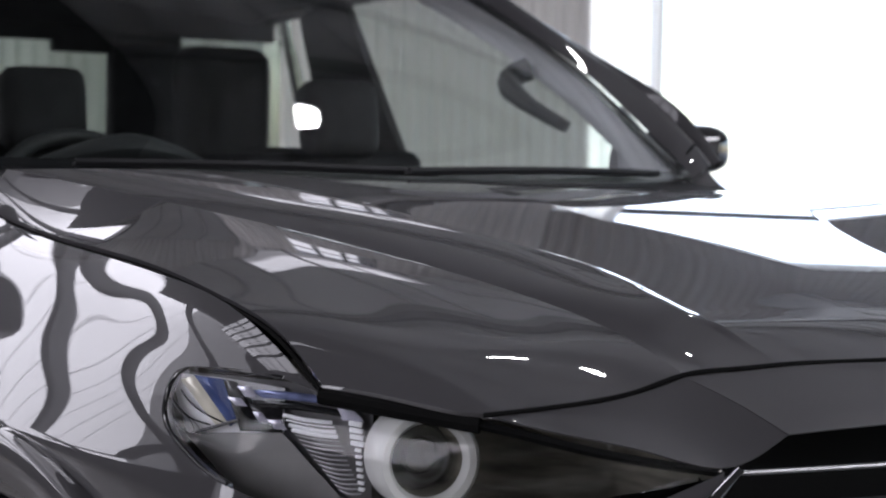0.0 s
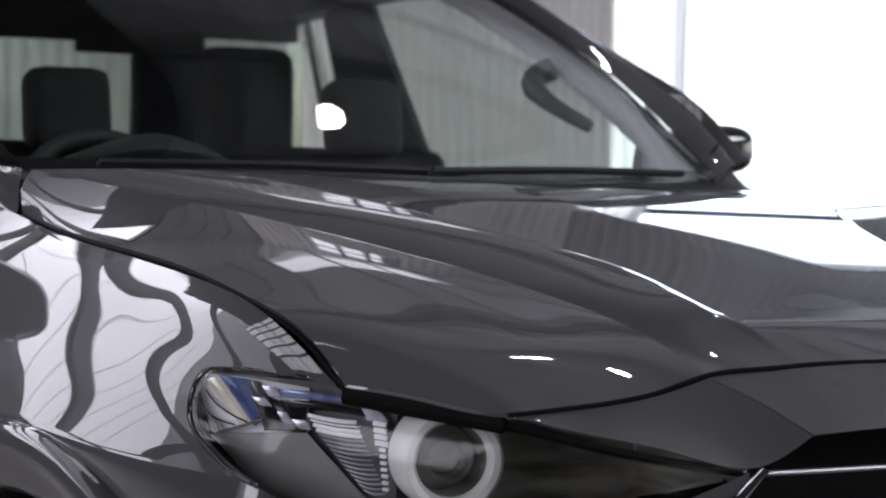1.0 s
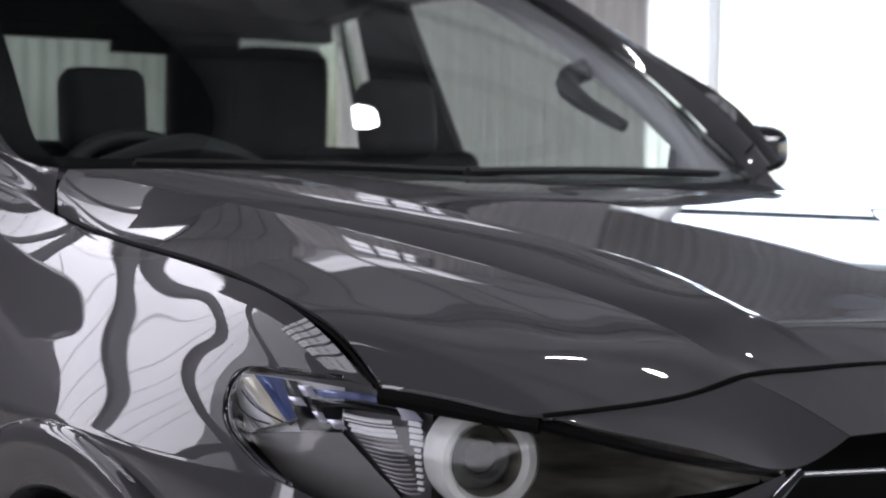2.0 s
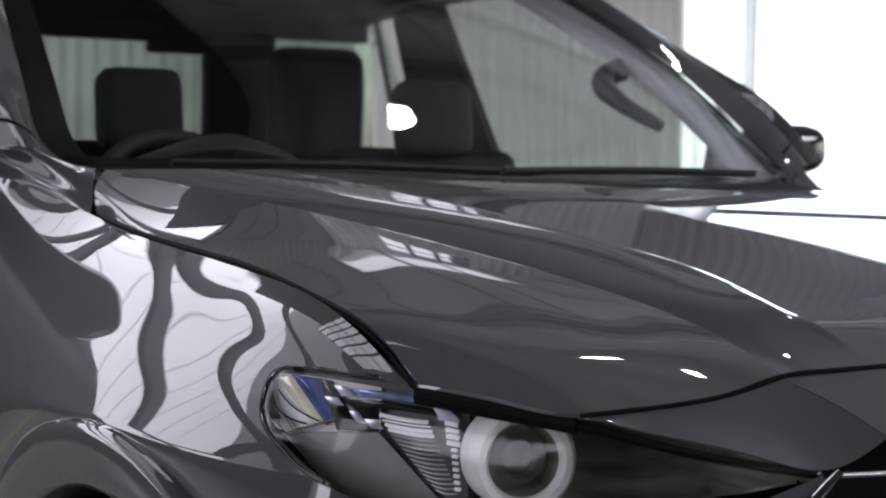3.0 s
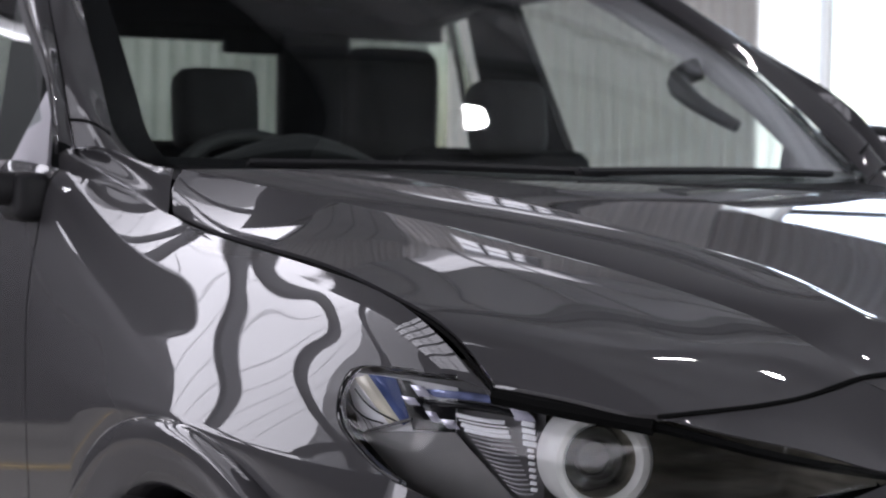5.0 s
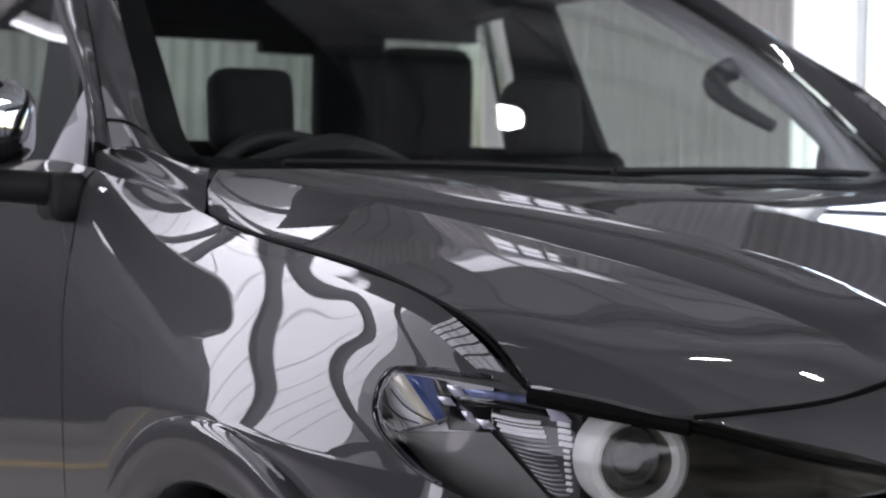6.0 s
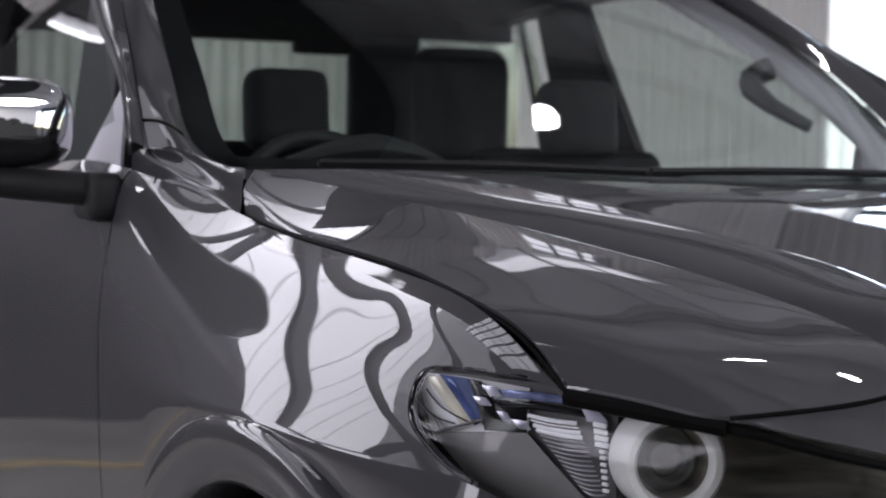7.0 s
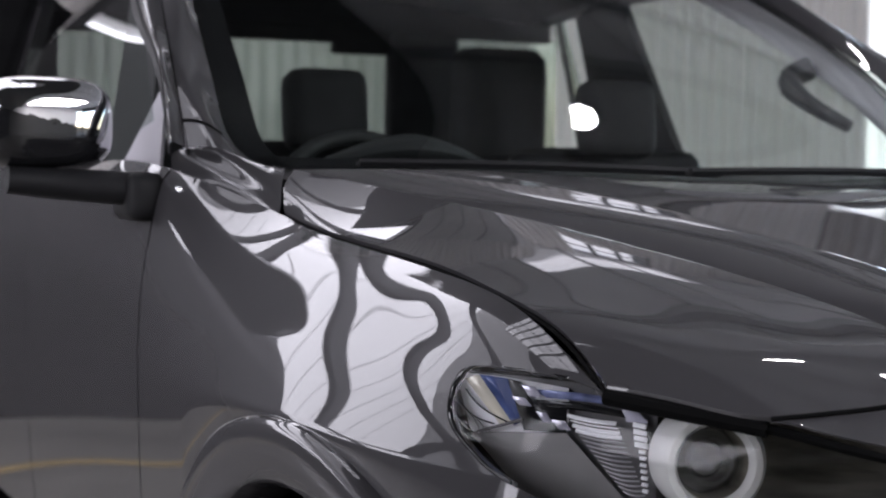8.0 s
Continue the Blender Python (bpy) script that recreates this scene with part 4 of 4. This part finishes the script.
part("seal", tube([Vector(p) + Vector((0, -.003, -.002)) for p in front_1[2:] + front_2[1:] + front_3[1:] + [(.12, .092, 1.036), (.226, .104, 1.034), (.347, .128, 1.024), (.48, .168, .99), (.569, .202, .979)]], .0031, 8, 90), GAP, truck)

both("bumper_seam", tube([flank(.432, 1) + np.array((-.002, 0, 0)), flank(.432, 1) + np.array((.001, 0, -.05)), flank(.432, 1) + np.array((.008, 0, -.12))], .0028, 6, 20), GAP, truck)

# ---- wheel arches and wheels
def flare(axle, xs):
    prof = [(.520, 0, .006), (.518, 0, -.006), (.513, 0, -.0145), (.504, 0, -.0175), (.474, 0, -.0155), (.464, 0, -.0145), (.446, 0, -.009), (.430, 0, -.002), (.420, 0, .008), (.418, 0, .09)]
    g = []
    for i in range(50):
        w = math.radians(-8 + 196 * i / 49)
        row = []
        for r, _, dx in prof:
            y, z = axle - r * math.cos(w), .38 + r * math.sin(w)
            row.append((xs(y, z) + dx, y, z))
        g.append(row)
    return np.array(g)
def flank_x(y, z):
    for v in np.linspace(0, 1, 30):
        q = flank(max(.5, y), v)
        if q[2] <= z:
            return q[0]
    return flank(max(.5, y), 1.0)[0]
both("wheel_arch_flare", grid_mesh(flare(AXLE, flank_x)), PAINT, truck, "rounded painted wheel arch lip", angle=70)
both("wheel_arch_flare", grid_mesh(flare(REAR_AXLE, flank_x)), PAINT, truck, "rounded painted wheel arch lip", angle=70)
both("wheel_well", lathe([(.43, -.86), (.45, -.60), (.0, -.55)], 40, "x"), GAP, truck)
for ob in list(truck.children):
    if ob.name.startswith("wheel_well"):
        ob.location = (0, AXLE, .38)
        far = ob.copy()
        scene.collection.objects.link(far)
        far.parent, far.location = truck, (0, REAR_AXLE, .38)
def wheel(x, y):
    sgn = -1 if x < 0 else 1
    rim = lathe([(.0, .0), (.05, .0), (.06, .01), (.12, .03), (.20, .02), (.228, -.0), (.232, .012), (.235, -.02), (.22, -.12)], 40, "x")
    tyre = lathe([(.232, .012), (.26, .03), (.32, .035), (.362, .02), (.378, -.005), (.382, -.06), (.382, -.18), (.378, -.225), (.35, -.25), (.25, -.24), (.22, -.2)], 48, "x")
    m = Matrix.Translation((x, y, TYRE_R)) @ Matrix.Diagonal((sgn, 1, 1, 1))
    w = part("wheel", moved(rim, m), ALLOY, truck, "alloy wheel with black tyre")
    part("tyre", moved(tyre, m), RUBBER, w, "black road tyre")
    for i in range(6):
        c = math.radians(60 * i)
        part("spoke", moved(tube([(.03, .05 * math.cos(c), .05 * math.sin(c)), (.045, .13 * math.cos(c + .1), .13 * math.sin(c + .1)), (.02, .22 * math.cos(c), .22 * math.sin(c))], .022, 6, 8), m), ALLOY, w)
for x in (-.89, .89):
    for y in (AXLE, REAR_AXLE):
        wheel(x, y)
# ---- underbody, bed, tailgate
part("chassis", block(-.62, .62, .25, 5.1, .30, .52, .02), BLACK_PLASTIC, truck)
part("bed_floor", block(-.80, .80, 3.58, 5.18, .74, .78), BLACK_PLASTIC, truck)
part("tailgate", block(-.86, .86, 5.16, 5.24, .60, 1.25, .02), PAINT, truck)
part("rear_bumper", block(-.88, .88, 5.20, 5.34, .42, .60, .03), SATIN_CHROME, truck)
both("tail_lamp", block(-.895, -.84, 5.08, 5.245, .85, 1.22, .015), AMBER, truck, "red tail lamp")
part("engine_bay", block(-.54, .54, .42, 1.28, .50, .93, .02), GAP, truck)
part("bulkhead", block(-.70, .70, 1.42, 1.50, .45, 1.16), GAP, truck)
part("cabin_floor", block(-.84, .84, 1.45, 3.52, .45, .55), SEAT, truck)

# ---- mirrors
def mirror(side, cx=1.048, rx=.122, rz=.083, shell_mat=CHROME, foot_x=-.865):
    s = (lambda m: m) if side < 0 else flipped
    g = []
    for i in range(18):
        lat = math.radians(1 + 89 * i / 17)
        ring = []
        for j in range(48):
            a = 2 * math.pi * j / 48
            d = np.array((math.sin(lat) * math.cos(a), -math.cos(lat), math.sin(lat) * math.sin(a)))
            d = d / (np.abs(d) ** 3.4).sum() ** (1 / 3.4)
            ring.append((-cx + rx * d[0], 1.80 + .115 * d[1] + .03 * (d[0] * .5 + .5), 1.304 + rz * d[2]))
        g.append(ring)
    g = np.array(g)
    shell = grid_mesh(g, close=True)
    # black lower faces stand for the dark floor mirrored in the chrome
    low = [q for q in shell[1] if np.mean([shell[0][i][2] for i in q]) < 1.300 + .02 * max(0, (-1.0 - np.mean([shell[0][i][0] for i in q])) / .1) and np.mean([shell[0][i][0] for i in q]) < -.965]
    top = [q for q in shell[1] if q not in set(low)]
    cap = part("wing_mirror", s((shell[0], top)), shell_mat, truck, "chrome-capped wing mirror on a black foot" if side < 0 else "wing mirror on a black foot, its chrome blackened for dark reflections", angle=70)
    part("lower_reflection", s((shell[0], low)), GLOSS_BLACK, cap, "dark floor reflection in the mirror cap, set in black", angle=70)
    part("mirror_glass", s(block(-cx - .8 * rx, -cx + .8 * rx, 1.81, 1.815, 1.304 - .8 * rz, 1.304 + .8 * rz)), CHROME, cap)
    part("foot", s(joined(tube([(-cx - .6 * rx, 1.73, 1.29 - rz), (-1.0, 1.72, 1.20), (-.92, 1.70, 1.195), (-.875, 1.70, 1.19)] if side < 0 else [(-cx, 1.74, 1.25), (-.87, 1.73, 1.215), (-.82, 1.71, 1.19)], [.026, .03, .032, .034] if side < 0 else .018, 12, 20, .9), block(foot_x - .065, foot_x, 1.65, 1.78, 1.14, 1.225 if side < 0 else 1.20, .025))), BLACK_PLASTIC, cap, "black mirror foot")
    part("sail_panel", s(grid_mesh(coons([(-.858, 1.70, 1.235), (-.858, 1.985, 1.225)], [(-.806, 1.86, 1.392), (-.804, 1.87, 1.39)], [(-.858, 1.70, 1.235), (-.806, 1.86, 1.392)], [(-.858, 1.985, 1.225), (-.804, 1.87, 1.39)], 6, 8))), TRIM_GREY, cap, "pale triangular panel behind the mirror", thick=.006)
# far mirror small and black: glare swallows its rim, its chrome mirrors dark
mirror(-1), mirror(1, .925, .075, .055, GLOSS_BLACK, -.83)

# ---- cabin
part("dashboard", grid_mesh(coons([(-.74, 1.50, 1.225), (0, 1.34, 1.222), (.74, 1.50, 1.225)], [(-.74, 1.98, 1.10), (0, 1.90, 1.10), (.74, 1.98, 1.10)], [(-.74, 1.50, 1.225), (-.74, 1.80, 1.225), (-.74, 1.98, 1.10)], [(.74, 1.50, 1.225), (.74, 1.80, 1.225), (.74, 1.98, 1.10)], 30, 14)), DASH, truck, "dark dashboard top", thick=.03)
part("instrument_hood", tube([(-.56, 1.80, 1.23), (-.37, 1.76, 1.275), (-.18, 1.80, 1.23)], [.02, .05, .02], 12, 20, .6), DASH, truck)
def torus(R, r, m):
    v, f = [], []
    for i in range(40):
        a = 2 * math.pi * i / 40
        for j in range(10):
            b = 2 * math.pi * j / 10
            v.append(tuple(m @ Vector(((R + r * math.cos(b)) * math.cos(a), (R + r * math.cos(b)) * math.sin(a), r * math.sin(b)))))
    for i in range(40):
        for j in range(10):
            f.append((i * 10 + j, (i + 1) % 40 * 10 + j, (i + 1) % 40 * 10 + (j + 1) % 10, i * 10 + (j + 1) % 10))
    return v, f
wheel_m = Matrix.Translation((-.37, 1.98, 1.13)) @ Euler((radians(66), 0, 0)).to_matrix().to_4x4()
sw = part("steering_wheel", torus(.185, .016, wheel_m), DASH, truck, "dark steering wheel")
part("hub", moved(lathe([(.0, .03), (.06, .025), (.07, -.02)], 24, "z"), wheel_m), DASH, sw)
def front_seat(x):
    seat = part("front_seat", block(x - .25, x + .25, 1.90, 2.40, .72, .88, .06), SEAT, truck, "charcoal cloth front seat with headrest")
    back = moved(block(-.24, .24, -.07, .07, 0, .50, .06), Matrix.Translation((x, 2.30, .80)) @ Euler((radians(-14), 0, 0)).to_matrix().to_4x4())
    part("backrest", back, SEAT, seat)
    w, tall = (.09, .175) if x < 0 else (.09, .175)
    head = moved(block(-w, w, -.045, .045, 0, tall, .04), Matrix.Translation((x + (.025 if x < 0 else -.02), 2.30, 1.27)) @ Euler((radians(-8), 0, 0)).to_matrix().to_4x4())
    part("headrest", head, SEAT, seat)
front_seat(-.37), front_seat(.37)
for x, w in ((.44, .14),):
    part("rear_headrest", block(x - w - .01, x + w - .025, 3.06, 3.16, 1.22, 1.555, .06), SEAT, truck, "charcoal rear headrest")
part("rear_bench", block(-.68, .68, 3.18, 3.34, .75, 1.22, .05), SEAT, truck, "charcoal rear bench")
# inner pillar trims, grip handle, rear-view mirror
inner = np.stack([spline([Vector(a) + Vector((.006, .014, -.012)), Vector(a) + Vector((.040, .075, -.028)), Vector(c) + Vector((.055, .10, -.02))], 8) for a, c in zip(spline(IN, 30), spline(OUT, 30))], 0)
both("pillar_trim", grid_mesh(inner), TRIM_GREY, truck, "pale grey inner pillar trim")
part("grip_handle", tube([(.67, 2.02, 1.475), (.63, 2.03, 1.455), (.625, 1.93, 1.385), (.665, 1.86, 1.345)], [.026, .026, .018, .014], 8, 24), DASH, truck, "dark grip handle on the pillar trim")
